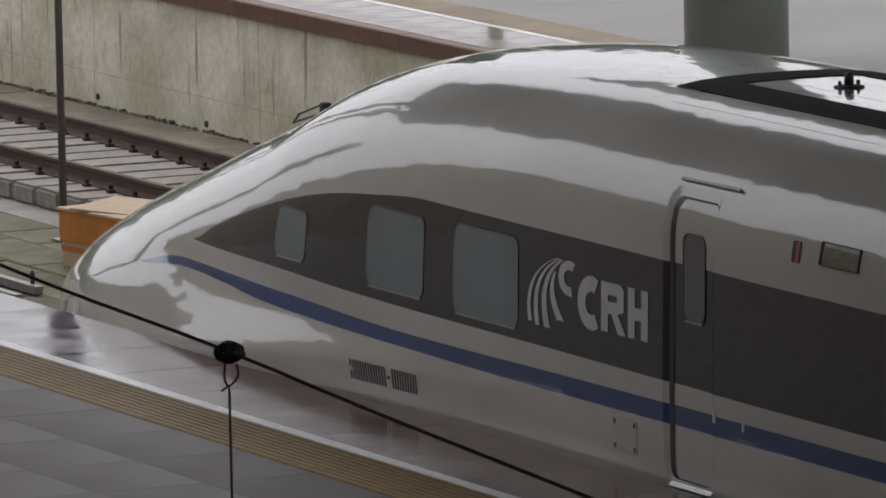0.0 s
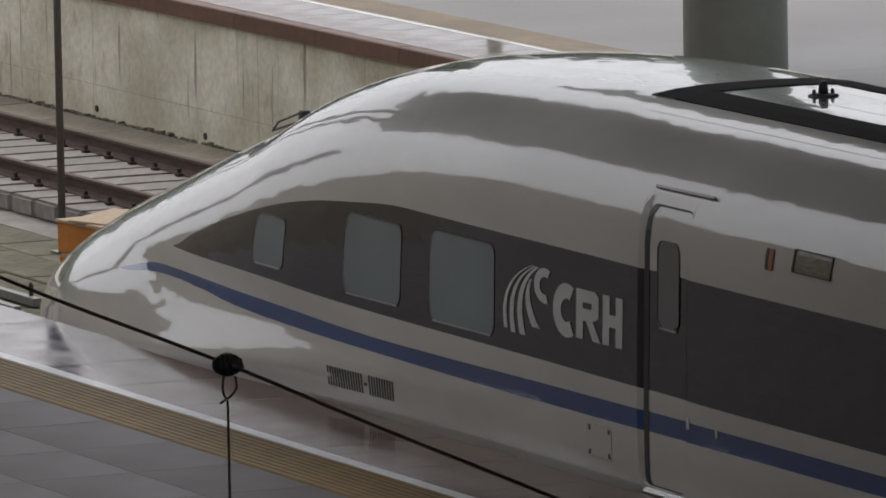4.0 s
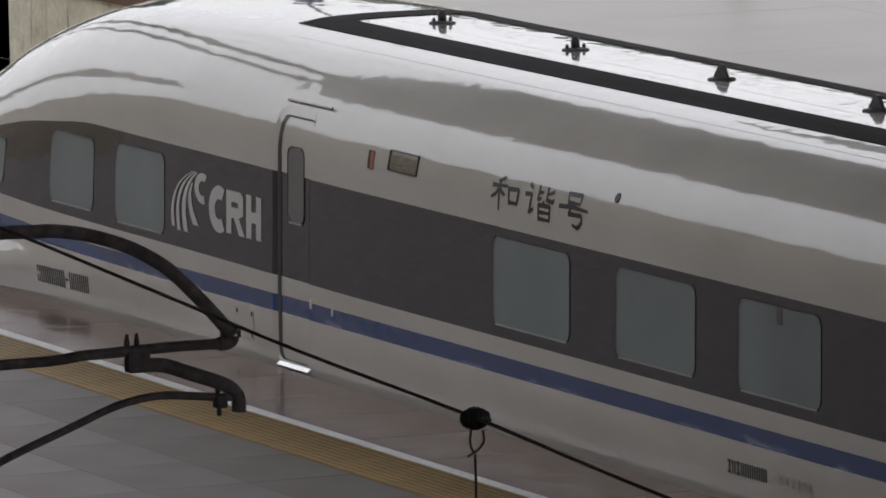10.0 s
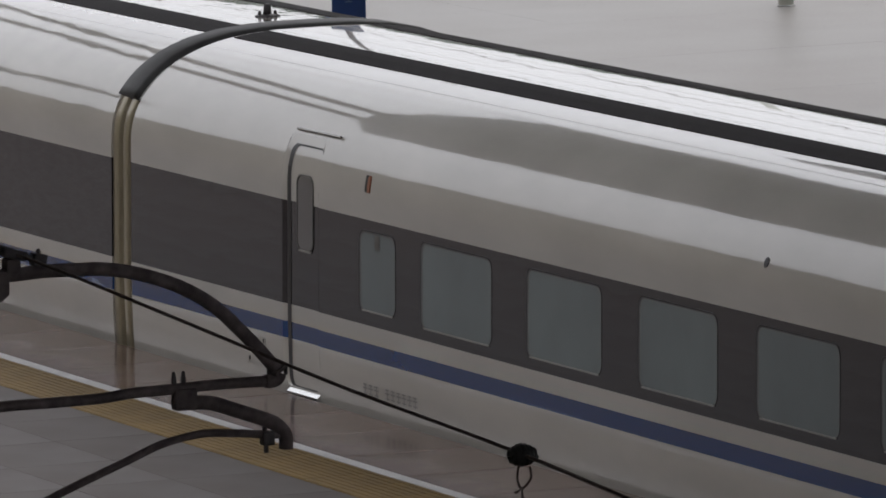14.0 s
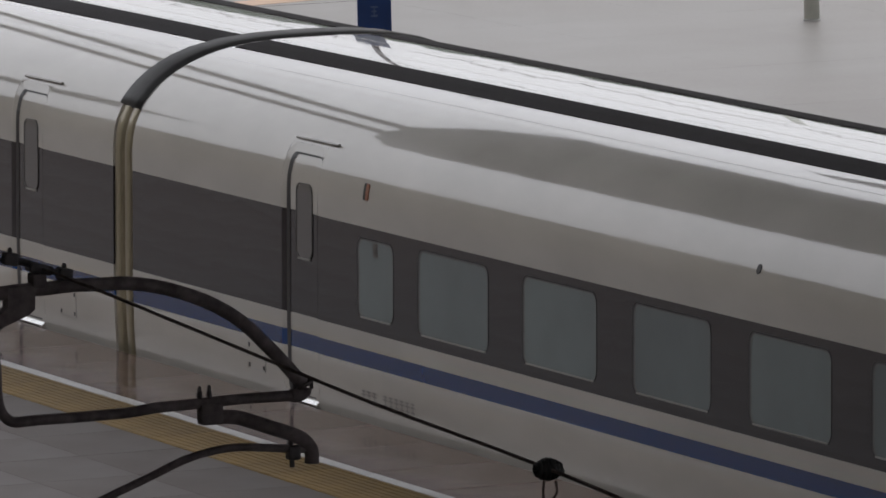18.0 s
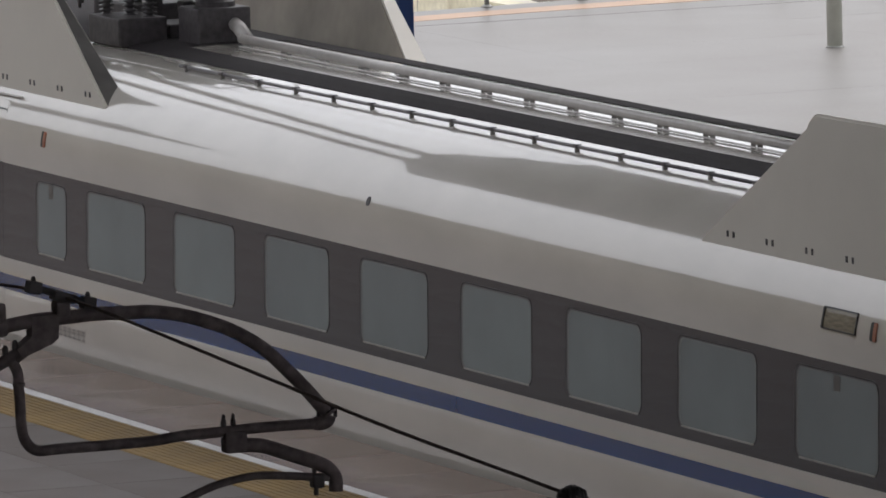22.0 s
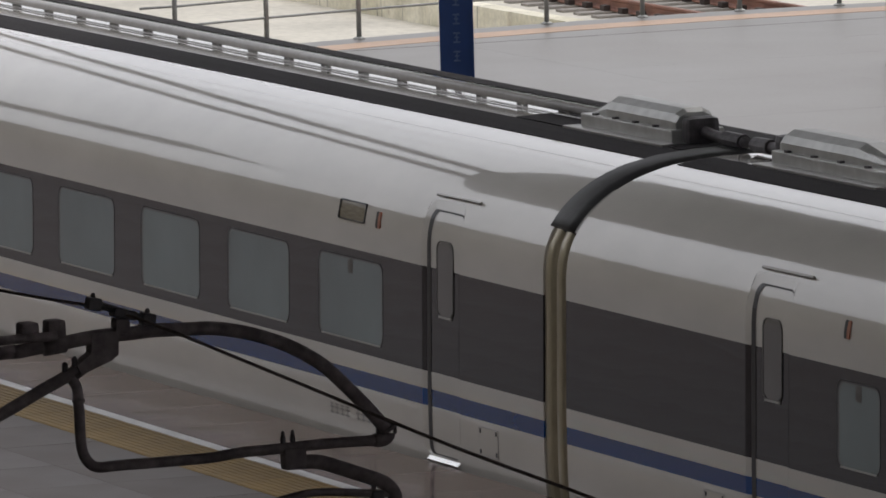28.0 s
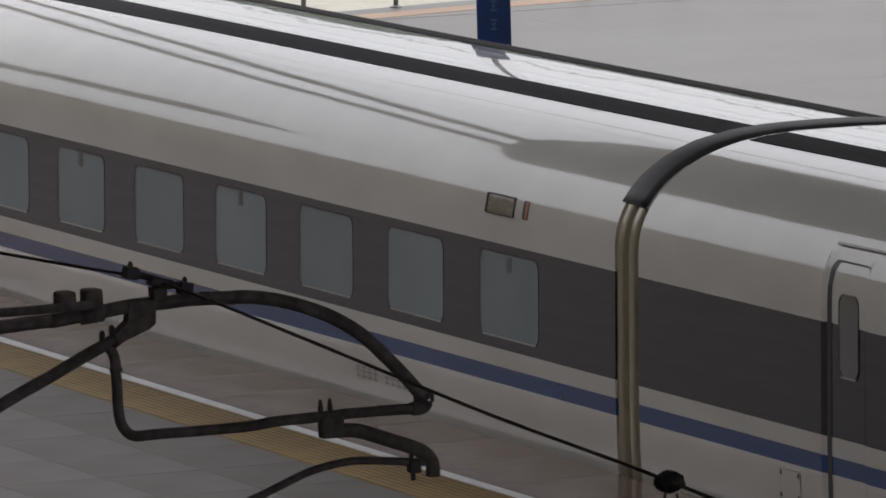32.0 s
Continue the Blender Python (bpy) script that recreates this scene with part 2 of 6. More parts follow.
M = {
    "car": livery("car_paint", [(0, 1.492)], [(0, 0.682)], [(0, 0.543)], [(0, 0.413)]),
    "head": livery("head_paint",
                   [(-24, 0.60), (-21.75, 0.76), (-21.3, 0.90), (-20.45, 1.13), (-19.3, 1.35), (-18.3, 1.45), (-17.3, 1.505), (-15.9, 1.505), (-12, 1.492)],
                   [(-24, 0.95), (-21.75, 0.77), (-20, 0.755), (-18.4, 0.72), (-15, 0.70), (-12, 0.682)],
                   [(-24, 0.30), (-22.9, 0.47), (-21.7, 0.62), (-19.9, 0.587), (-17.4, 0.531), (-14.5, 0.543), (-12, 0.545)],
                   [(-24, 0.60), (-22.9, 0.48), (-21.7, 0.555), (-19.9, 0.472), (-17.4, 0.424), (-14.5, 0.408), (-12, 0.411)], 0.004),
    "glass": mat("window_glass", (0.208, 0.242, 0.245), 0.06, spec=0.5, rand=0.10, stain=0.15, stain_scale=0.8),
    "door_glass": mat("door_glass", (0.19, 0.182, 0.175), 0.08, stain=0.15, stain_scale=0.8),
    "rubber": mat("black_rubber", (0.012, 0.012, 0.013), 0.45, grain=0.2, scale=30),
    "pane_edge": mat("pane_edge", (0.215, 0.235, 0.232), 0.15, grain=0.08, scale=12, rand=0.1),
    "pane_seal": mat("grey_pane_seal", (0.11, 0.106, 0.10), 0.4, grain=0.1, scale=30),
    "plate_back": mat("dark_fairing_back", (0.33, 0.30, 0.255), 0.5, grain=0.10, scale=4, stain=0.30, stain_scale=1.2),
    "end_shade": mat("shaded_fairing_edge", (0.10, 0.094, 0.088), 0.55, grain=0.15, scale=6, stain=0.35, stain_scale=2.0),
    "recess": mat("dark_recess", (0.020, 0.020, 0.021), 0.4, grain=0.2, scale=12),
    "lip": mat("grey_lip", (0.33, 0.31, 0.28), 0.25, grain=0.08, scale=10, coat=0.4),
    "ring": mat("khaki_gangway_ring", (0.40, 0.35, 0.245), 0.28, metal=0.35, grain=0.12, scale=6, stretch=(6, 1, 1), coat=0.3),
    "collar": mat("white_collar", (0.575, 0.56, 0.525), 0.2, grain=0.05, scale=6, stain=0.12, stain_scale=3, coat=0.8),
    "hood": mat("dark_gangway_hood", (0.040, 0.040, 0.040), 0.55, grain=0.15, scale=14, bump=0.002),
    "strip": mat("anti_slip_strip", (0.030, 0.027, 0.029), 0.85, spec=0.2, grain=0.25, scale=60, bump=0.002),
    "steel": mat("sill_steel", (0.92, 0.92, 0.90), 0.22, metal=0.85, grain=0.05, scale=20),
    "silver": mat("silver_cover", (0.52, 0.52, 0.50), 0.42, metal=0.6, grain=0.10, scale=9, stain=0.12, stain_scale=2),
    "alu": mat("dull_aluminium", (0.36, 0.355, 0.34), 0.38, metal=0.7, grain=0.12, scale=14),
    "arm": mat("grey_arm_tube", (0.13, 0.125, 0.13), 0.35, metal=0.4, grain=0.15, scale=14),
    "dark_rib": mat("dark_insulator", (0.06, 0.057, 0.06), 0.35, grain=0.2, scale=15, coat=0.3),
    "tube": mat("pale_cable_tube", (0.50, 0.48, 0.46), 0.3, metal=0.1, grain=0.10, scale=9),
    "trim": mat("dark_trim", (0.030, 0.029, 0.032), 0.4, grain=0.1, scale=30),
    "black": mat("black_iron", (0.075, 0.068, 0.072), 0.5, metal=0.1, grain=0.3, scale=18, bump=0.002),
    "porcelain": mat("grey_insulator", (0.27, 0.27, 0.26), 0.25, grain=0.1, scale=15, coat=0.5),
    "fairing": mat("fairing_grey", (0.68, 0.655, 0.59), 0.40, grain=0.02, scale=3, stain=0.05, stain_scale=0.5, coat=0.2),
    "red": mat("red_lamp_cover", (0.33, 0.10, 0.05), 0.3, grain=0.1, scale=30, coat=0.6),
    "display": mat("destination_display", (0.17, 0.15, 0.105), 0.25, grain=0.35, scale=9, stretch=(1, 1, 6), coat=0.6),
    "letter": mat("white_lettering", (0.62, 0.61, 0.59), 0.35, grain=0.04, scale=20),
    "ink": mat("dark_lettering", (0.030, 0.030, 0.034), 0.4, grain=0.1, scale=20),
    "faint": mat("faint_lettering", (0.33, 0.32, 0.30), 0.4, grain=0.1, scale=20),
    "faint_ink": mat("grey_lettering", (0.21, 0.20, 0.19), 0.4, grain=0.1, scale=20),
    "pipe": mat("weathered_pipe", (0.165, 0.138, 0.143), 0.72, grain=0.35, scale=22, bump=0.003, stain=0.3, stain_scale=6),
    "wire": mat("stranded_wire", (0.115, 0.088, 0.083), 0.8, metal=0.0, grain=0.3, scale=60, bump=0.002),
    "granite": mat("polished_granite", (0.175, 0.113, 0.096), 0.13, grain=0.16, scale=30, stain=0.35, stain_scale=1.6, rand=0.10, rough_var=0.09),
    "floor": mat("platform_slab", (0.075, 0.053, 0.044), 0.45, spec=0.34, grain=0.10, scale=40, stain=0.22, stain_scale=0.5, rand=0.025, rough_var=0.08),
    "floor_far": mat("far_platform_floor", (0.215, 0.203, 0.19), 0.42, grain=0.06, scale=20, stain=0.12, stain_scale=0.25, island=0.015, rough_var=0.08),
    "tactile": mat("yellow_tactile", (0.225, 0.140, 0.036), 0.5, spec=0.22, grain=0.14, scale=30, stain=0.35, stain_scale=1.2, rand=0.08),
    "tactile_far": mat("faded_yellow_tactile", (0.27, 0.20, 0.11), 0.5, grain=0.12, scale=6, stain=0.25, stain_scale=0.9),
    "line": mat("white_line", (0.88, 0.87, 0.86), 0.2, grain=0.08, scale=18, stain=0.15, stain_scale=1.5),
    "orange_line": mat("orange_line", (0.50, 0.335, 0.225), 0.5, grain=0.08, scale=10, stain=0.15, stain_scale=1.0),
    "joint": mat("joint_mortar", (0.115, 0.106, 0.10), 0.8, grain=0.2, scale=20),
    "concrete": wall_concrete(),
    "wall_joint": mat("wall_joint", (0.33, 0.31, 0.26), 0.85, grain=0.3, scale=6),
    "moss": mat("moss_and_grit", (0.15, 0.14, 0.10), 0.9, grain=0.4, scale=20, island=0.5),
    "coping": mat("brown_coping", (0.165, 0.085, 0.055), 0.5, grain=0.15, scale=10, stain=0.2, stain_scale=1.0, rand=0.06),
    "sleeper": mat("sleeper_concrete", (0.30, 0.275, 0.245), 0.8, grain=0.15, scale=12, bump=0.004, stain=0.2, stain_scale=2, rand=0.08),
    "walkway": mat("walkway_slab", (0.245, 0.215, 0.165), 0.85, grain=0.2, scale=10, bump=0.004, stain=0.3, stain_scale=1.2, rand=0.10),
    "paving": mat("mossy_paving", (0.175, 0.165, 0.105), 0.85, grain=0.2, scale=9, bump=0.006, stain=0.4, stain_scale=1.1, rand=0.12),
    "rail": mat("rusty_rail", (0.105, 0.066, 0.052), 0.65, metal=0.2, grain=0.3, scale=15, stretch=(0.2, 1, 1)),
    "rail_red": mat("red_brown_rail", (0.24, 0.115, 0.08), 0.65, grain=0.25, scale=12, stretch=(0.2, 1, 1)),
    "clip": mat("rail_clip", (0.040, 0.027, 0.023), 0.7, grain=0.3, scale=20),
    "ballast": mat("pale_ballast", (0.62, 0.585, 0.50), 0.9, grain=0.10, scale=9, bump=0.008, stain=0.16, stain_scale=0.5),
    "ground": mat("dusty_ground", (0.30, 0.28, 0.24), 0.9, grain=0.25, scale=5, bump=0.02, stain=0.25, stain_scale=0.05),
    "column": mat("column_paint", (0.55, 0.62, 0.58), 0.38, grain=0.05, scale=6, stain=0.10, stain_scale=1.0),
    "post": mat("post_paint", (0.62, 0.63, 0.56), 0.4, grain=0.06, scale=10, stain=0.12, stain_scale=2),
    "sign": mat("sign_blue", (0.012, 0.042, 0.16), 0.35, grain=0.06, scale=8, stain=0.08, stain_scale=2),
    "sign_mark": mat("sign_marks", (0.085, 0.125, 0.22), 0.4, grain=0.1, scale=20),
    "orange": mat("orange_cabinet", (0.62, 0.23, 0.04), 0.5, grain=0.08, scale=8, stain=0.15, stain_scale=2),
    "cream": mat("cream_board", (0.58, 0.42, 0.27), 0.55, grain=0.08, scale=9),
    "galv": mat("galvanised_steel", (0.33, 0.33, 0.31), 0.45, metal=0.6, grain=0.15, scale=15),
    "woods": mat("far_woods", (0.055, 0.080, 0.050), 0.9, grain=0.4, scale=0.3, stain=0.3, stain_scale=0.05),
    "ceiling": mat("tan_station_ceiling", (0.29, 0.258, 0.212), 0.7, grain=0.08, scale=3, stain=0.15, stain_scale=0.3),
    "hall": mat("tan_hall_wall", (0.23, 0.195, 0.145), 0.75, grain=0.08, scale=2, stain=0.2, stain_scale=0.2),
    "canopy": mat("canopy_underside", (0.125, 0.112, 0.096), 0.7, grain=0.1, scale=3, stain=0.15, stain_scale=0.4),
    "slim": mat("grey_slim_pole", (0.19, 0.175, 0.175), 0.5, metal=0.2, grain=0.12, scale=15),
}


# ---- mesh helpers ----
def mesh_of(bm, name, material, smooth=False):
    me = bpy.data.meshes.new(name)
    bm.normal_update()
    bm.to_mesh(me)
    bm.free()
    me.materials.append(material)
    if smooth:
        me.polygons.foreach_set("use_smooth", [True] * len(me.polygons))
    return me


def part(name, bm, material, parent, label="", smooth=False):
    """Links a bmesh (or a ready mesh) as one mesh object under a thing or a part."""
    me = bm if isinstance(bm, bpy.types.Mesh) else mesh_of(bm, name, M[material], smooth)
    ob = new(name, me)
    ob.parent = parent
    if label:
        ob["label"] = label
    return ob


def thing(name, label, category, group="", kind="", at=(0, 0, 0)):
    ob = new(name)
    ob.location = at
    ob.empty_display_size = 0.2
    return tagged(ob, label, category, group, kind)


def solo(name, bm, material, label="", category="", group="", kind="", smooth=False):
    ob = new(name, mesh_of(bm, name, M[material], smooth))
    return tagged(ob, label, category, group, kind)


def box(bm, x0, x1, y0, y1, z0, z1, bev=0.0, turn=None):
    m = Matrix.Translation(((x0 + x1) / 2, (y0 + y1) / 2, (z0 + z1) / 2))
    if turn:
        m = m @ pose(0, 0, 0, *turn)
    r = bmesh.ops.create_cube(bm, size=1, matrix=m @ Matrix.Diagonal((x1 - x0, y1 - y0, z1 - z0, 1)))
    if bev:
        es = list({e for v in r["verts"] for e in v.link_edges})
        bmesh.ops.bevel(bm, geom=es, offset=bev, segments=2, affect="EDGES", profile=0.6)
    return bm


def new_box(*a, **k):
    return box(bmesh.new(), *a, **k)


def smooth_path(pts, n=6):
    """A curve through the points (Catmull-Rom)."""
    p = [Vector(q) for q in pts]
    p = [2 * p[0] - p[1]] + p + [2 * p[-1] - p[-2]]
    out = []
    for i in range(1, len(p) - 2):
        for k in range(n):
            t = k / n
            a, b, c, d = p[i - 1], p[i], p[i + 1], p[i + 2]
            out.append(0.5 * (2 * b + (c - a) * t + (2 * a - 5 * b + 4 * c - d) * t * t + (3 * b - a - 3 * c + d) * t ** 3))
    out.append(p[-2])
    return out


def tube(bm, pts, r, sides=10, r_end=None):
    """A round bar along the points, closed at both ends."""
    pts = [Vector(q) for q in pts]
    rings, up = [], None
    for i, q in enumerate(pts):
        d = (pts[min(i + 1, len(pts) - 1)] - pts[max(i - 1, 0)]).normalized()
        if up is None:
            up = Vector((0, 0, 1)) if abs(d.z) < 0.9 else Vector((1, 0, 0))
        a = d.cross(up).normalized()
        up = a.cross(d).normalized()
        rr = r if r_end is None else r + (r_end - r) * i / (len(pts) - 1)
        rings.append([bm.verts.new(q + rr * (math.cos(k * 2 * math.pi / sides) * a + math.sin(k * 2 * math.pi / sides) * up)) for k in range(sides)])
    for r0, r1 in zip(rings, rings[1:]):
        for k in range(sides):
            bm.faces.new((r0[k], r0[(k + 1) % sides], r1[(k + 1) % sides], r1[k]))
    bm.faces.new(rings[0][::-1])
    bm.faces.new(rings[-1])
    bmesh.ops.recalc_face_normals(bm, faces=bm.faces[:])
    return bm


def lathe(bm, profile, at=(0, 0, 0), sides=16, axis=None):
    """A turned body: profile of (radius, height) about the upright through at."""
    rings = []
    rot = axis or Matrix.Identity(4)
    for r, h in profile:
        rings.append([bm.verts.new(Vector(at) + (rot @ Vector((r * math.cos(k * 2 * math.pi / sides), r * math.sin(k * 2 * math.pi / sides), h)))) for k in range(sides)])
    for a, b in zip(rings, rings[1:]):
        for k in range(sides):
            bm.faces.new((a[k], a[(k + 1) % sides], b[(k + 1) % sides], b[k]))
    bm.faces.new(rings[0][::-1])
    bm.faces.new(rings[-1])
    return bm


def prism(bm, outline, thick):
    """A plate: the outline (list of points) pushed along the vector thick."""
    a = [bm.verts.new(Vector(q)) for q in outline]
    b = [bm.verts.new(Vector(q) + Vector(thick)) for q in outline]
    bm.faces.new(a[::-1])
    bm.faces.new(b)
    for i in range(len(a)):
        j = (i + 1) % len(a)
        bm.faces.new((a[i], a[j], b[j], b[i]))
    bmesh.ops.recalc_face_normals(bm, faces=bm.faces[:])
    return bm


# ---- the train's skin ----
# Half cross-section: full width 3.38 m, roof 2.50 m above the platform.
HALF, ROOF, WAIST = 1.69, 2.50, 1.60
NOSE = -26.75
LOW = [(-1.0, 0.77), (-0.85, 0.89), (-0.5, 0.96), (-0.15, 0.988), (0.04, 0.996), (0.12, 0.998), (0.2, 1.0), (0.27, 1.0), (0.34, 1.0), (0.41, 1.0), (0.48, 1.0), (0.54, 1.0), (0.6, 1.0)]
RIDGE = [(-26.75, -0.45), (-26.4, -0.24), (-25.8, 0.13), (-25, 0.60), (-24, 0.95), (-23, 1.235), (-22, 1.53), (-21, 1.82), (-20, 2.15),
         (-18.5, 2.38), (-17, 2.46), (-15.5, 2.49), (-13, 2.50)]


def cubic(table, u):
    x = [a for a, _ in table]
    v = [b for _, b in table]
    if u >= x[-1]:
        return v[-1]
    h = [b - a for a, b in zip(x, x[1:])]
    d = [(b - a) / c for a, b, c in zip(v, v[1:], h)]
    m = [d[0] * 1.5] + [2 * a * b / (a + b) if a * b > 0 else 0 for a, b in zip(d, d[1:])] + [0]
    i = max(k for k in range(len(h)) if u >= x[k] - 1e-9)
    t = (u - x[i]) / h[i]
    return (1 + 2 * t) * (1 - t) ** 2 * v[i] + t * (1 - t) ** 2 * h[i] * m[i] + t * t * (3 - 2 * t) * v[i + 1] + t * t * (t - 1) * h[i] * m[i + 1]


HEIGHTS = (0.75, 0.9, 1.05, 1.2, 1.35, 1.5, 1.6, 1.68, 1.76, 1.83, 1.89, 1.95, 2.01, 2.07, 2.12, 2.17, 2.22, 2.26, 2.30, 2.335, 2.365, 2.39, 2.41)
ACROSS = (0.46, 0.34, 0.22, 0.10)


def body_half():
    """Half section of the plain car: nearly upright side, round shoulder, flat-arched roof."""
    def crown(v):
        """The middle of the roof is flatter than the round shoulder."""
        k, q = v / (HALF * 0.985), min(v / 1.5, 1)
        arch, flat = (max(1 - k ** n, 0) ** (1 / n) for n in (2.4, 3))
        return WAIST + (ROOF - WAIST) * (arch + (flat - arch) * (1 - q))
    out = [(HALF * k, z) for z, k in LOW]
    for z in HEIGHTS:
        if z <= WAIST:
            out.append((HALF * (1 - 0.015 * (z - 0.6)), z))
        else:
            s = (z - WAIST) / (ROOF - WAIST)
            v = HALF * 0.985 * (1 - s ** 2.4) ** (1 / 2.4)
            out.append((v, crown(v)))
    for v in ACROSS:
        out.append((HALF * v, crown(HALF * v)))
    return out + [(0.0, ROOF)]


BODY = body_half()


def nose_half(u):
    """Half section of the tapering nose."""
    far_in = u - NOSE
    t = min(max(far_in / 7.79, 0), 1)
    w = HALF * (1 - (1 - t) ** 2.37) ** (1 / 2.37)
    top = cubic(RIDGE, u)
    n = 2.0 + min(max(far_in / 11, 0), 1)
    c = min(-0.45 + 1.05 * min(max(far_in / 8, 0), 1) ** 0.7, top - 0.01)
    deep = 0.25 + 0.75 * min(max(far_in / 8, 0), 1)
    # a bulge along the lower side, sharp at its crest, running out under the blue line
    crest = -0.13 + 0.075 * (u + 23.6)
    tall = max(0.56 - 0.03 * (u + 22) - crest, 0.001)
    puff = min(0.46 * tall, 0.20) * min(max((u + 25.8) / 1.8, 0), 1)

    def bulge(z):
        return puff * (max(1 - (z - crest) / tall, 0) if z > crest else math.exp(-(crest - z) / 0.5))
    out = [(w * k + bulge(c - (0.6 - z) * deep), c - (0.6 - z) * deep) for z, k in LOW]
    for z in HEIGHTS:
        s = (z - 0.6) / 1.88
        out.append((w * (1 - s ** n) ** (1 / n) + bulge(c + (top - c) * s), c + (top - c) * s))
    for v in ACROSS:
        out.append((w * v, c + (top - c) * (1 - v ** n) ** (1 / n)))
    return out + [(0.0, top)]


HALVES = {}


def half_at(u, head):
    if not head or u >= -15.6:
        return BODY
    u = round(max(u, NOSE), 3)
    if u not in HALVES:
        # the moulded nose meets the plain body at a visible seam
        k = min(max((u + 20.0) / 4.4, 0), 1) ** 1.5
        HALVES[u] = [(a + (c - a) * k, b + (d - b) * k) for (a, b), (c, d) in zip(nose_half(u), BODY)]
    return HALVES[u]


def side(u, z, head=False):
    """Half width of the skin at a place along the car and a height."""
    h = half_at(u, head)
    return float(np.interp(z, [b for _, b in h], [a for a, _ in h]))


def roof(v, u=0, head=False):
    """Height of the roof at v metres off the centre line."""
    h = [q for q in half_at(u, head) if q[1] > 0][::-1]
    return float(np.interp(abs(v), [a for a, _ in h], [b for _, b in h]))


def section(u, head):
    """Points (y, z) from the near bottom edge over the roof to the far bottom edge."""
    h = half_at(u, head)
    return [(-a, b) for a, b in h] + [(a, b) for a, b in h[-2::-1]]


def skin(us, head, holes):
    """The car's shell; holes are (u0, u1, z0, z1) left open on both sides."""
    bm = bmesh.new()
    rings = [[bm.verts.new((u, y, z)) for y, z in section(u, head)] for u in us]
    for a, b in zip(rings, rings[1:]):
        for k in range(len(a) - 1):
            q = (a[k], a[k + 1], b[k + 1], b[k])
            mid = sum((v.co for v in q), Vector()) / 4
            if any(u0 < mid.x < u1 and z0 < mid.z < z1 for u0, u1, z0, z1 in holes):
                continue
            bm.faces.new(q[::-1])
    bmesh.ops.remove_doubles(bm, verts=bm.verts[:], dist=0.0005)
    for u in (us[-1:] if head else (us[0], us[-1])):
        bm.faces.new([bm.verts.new((u, y, z)) for y, z in section(u, head)])
    bmesh.ops.recalc_face_normals(bm, faces=bm.faces[:])
    me = mesh_of(bm, "shell", M["head" if head else "car"], True)
    return me


def rounded(u0, u1, z0, z1, r, k=5):
    """Outline of a rounded rectangle in (u, z)."""
    out = []
    for cu, cz, a0 in ((u1 - r, z1 - r, 0), (u0 + r, z1 - r, 90), (u0 + r, z0 + r, 180), (u1 - r, z0 + r, 270)):
        for i in range(k + 1):
            a = radians(a0 + 90 * i / k)
            out.append((cu + r * math.cos(a), cz + r * math.sin(a)))
    return out


def dense(outline, n=18):
    """The same outline with its long edges divided, so that it follows the curve of the side."""
    out = []
    for (u, z), (p, q) in zip(outline, outline[1:] + outline[:1]):
        k = n if abs(q - z) > 0.5 else 1
        out += [(u + (p - u) * i / k, z + (q - z) * i / k) for i in range(k)]
    return out


def patch(outline, lift, head=False, sgn=-1, inset=0.0):
    """A thin plate on the skin with that outline: edges follow the curved side; 14 mm thick."""
    bm = bmesh.new()
    zs = sorted({round(z, 4) for _, z in outline})
    us = [u for u, _ in outline]
    cu = (min(us) + max(us)) / 2
    rows = []
    n = len(outline)
    for z in np.linspace(zs[0] + 1e-4, zs[-1] - 1e-4, 13):
        xs = []
        for i in range(n):
            (ua, za), (ub, zb) = outline[i], outline[(i + 1) % n]
            if (za - z) * (zb - z) <= 0 and za != zb:
                xs.append(ua + (ub - ua) * (z - za) / (zb - za))
        if len(xs) > 1:
            rows.append((min(xs), max(xs), z))
    fr, bk = [], []
    for a, b, z in rows:
        for lst, l in ((fr, lift), (bk, lift - 0.014)):
            lst.append([bm.verts.new((u, sgn * (side(u, z, head) - inset + l), z)) for u in (a, (a + b) / 2, b)])
    for i in range(len(rows) - 1):
        for k in range(2):
            bm.faces.new((fr[i][k], fr[i][k + 1], fr[i + 1][k + 1], fr[i + 1][k]))
        bm.faces.new((fr[i][0], fr[i + 1][0], bk[i + 1][0], bk[i][0]))
        bm.faces.new((fr[i][2], bk[i][2], bk[i + 1][2], fr[i + 1][2]))
    for row, i in ((0, 0), (-1, -1)):
        for k in range(2):
            bm.faces.new((fr[i][k], bk[i][k], bk[i][k + 1], fr[i][k + 1]))
    bmesh.ops.recalc_face_normals(bm, faces=bm.faces[:])
    return bm


def band(outer, inner, lift, depth, head=False, sgn=-1, inset=0.0):
    """A ring between two outlines, raised on the skin."""
    bm = bmesh.new()

    def loop(o, l):
        return [bm.verts.new((u, sgn * (side(u, z, head) - inset + l), z)) for u, z in o]
    a, b, c, d = loop(outer, lift), loop(inner, lift), loop(outer, lift - depth), loop(inner, lift - depth)
    n = len(outer)
    for i in range(n):
        j = (i + 1) % n
        bm.faces.new((a[i], a[j], b[j], b[i]))
        bm.faces.new((a[i], c[i], c[j], a[j]))
        bm.faces.new((b[i], b[j], d[j], d[i]))
    bmesh.ops.recalc_face_normals(bm, faces=bm.faces[:])
    return bm


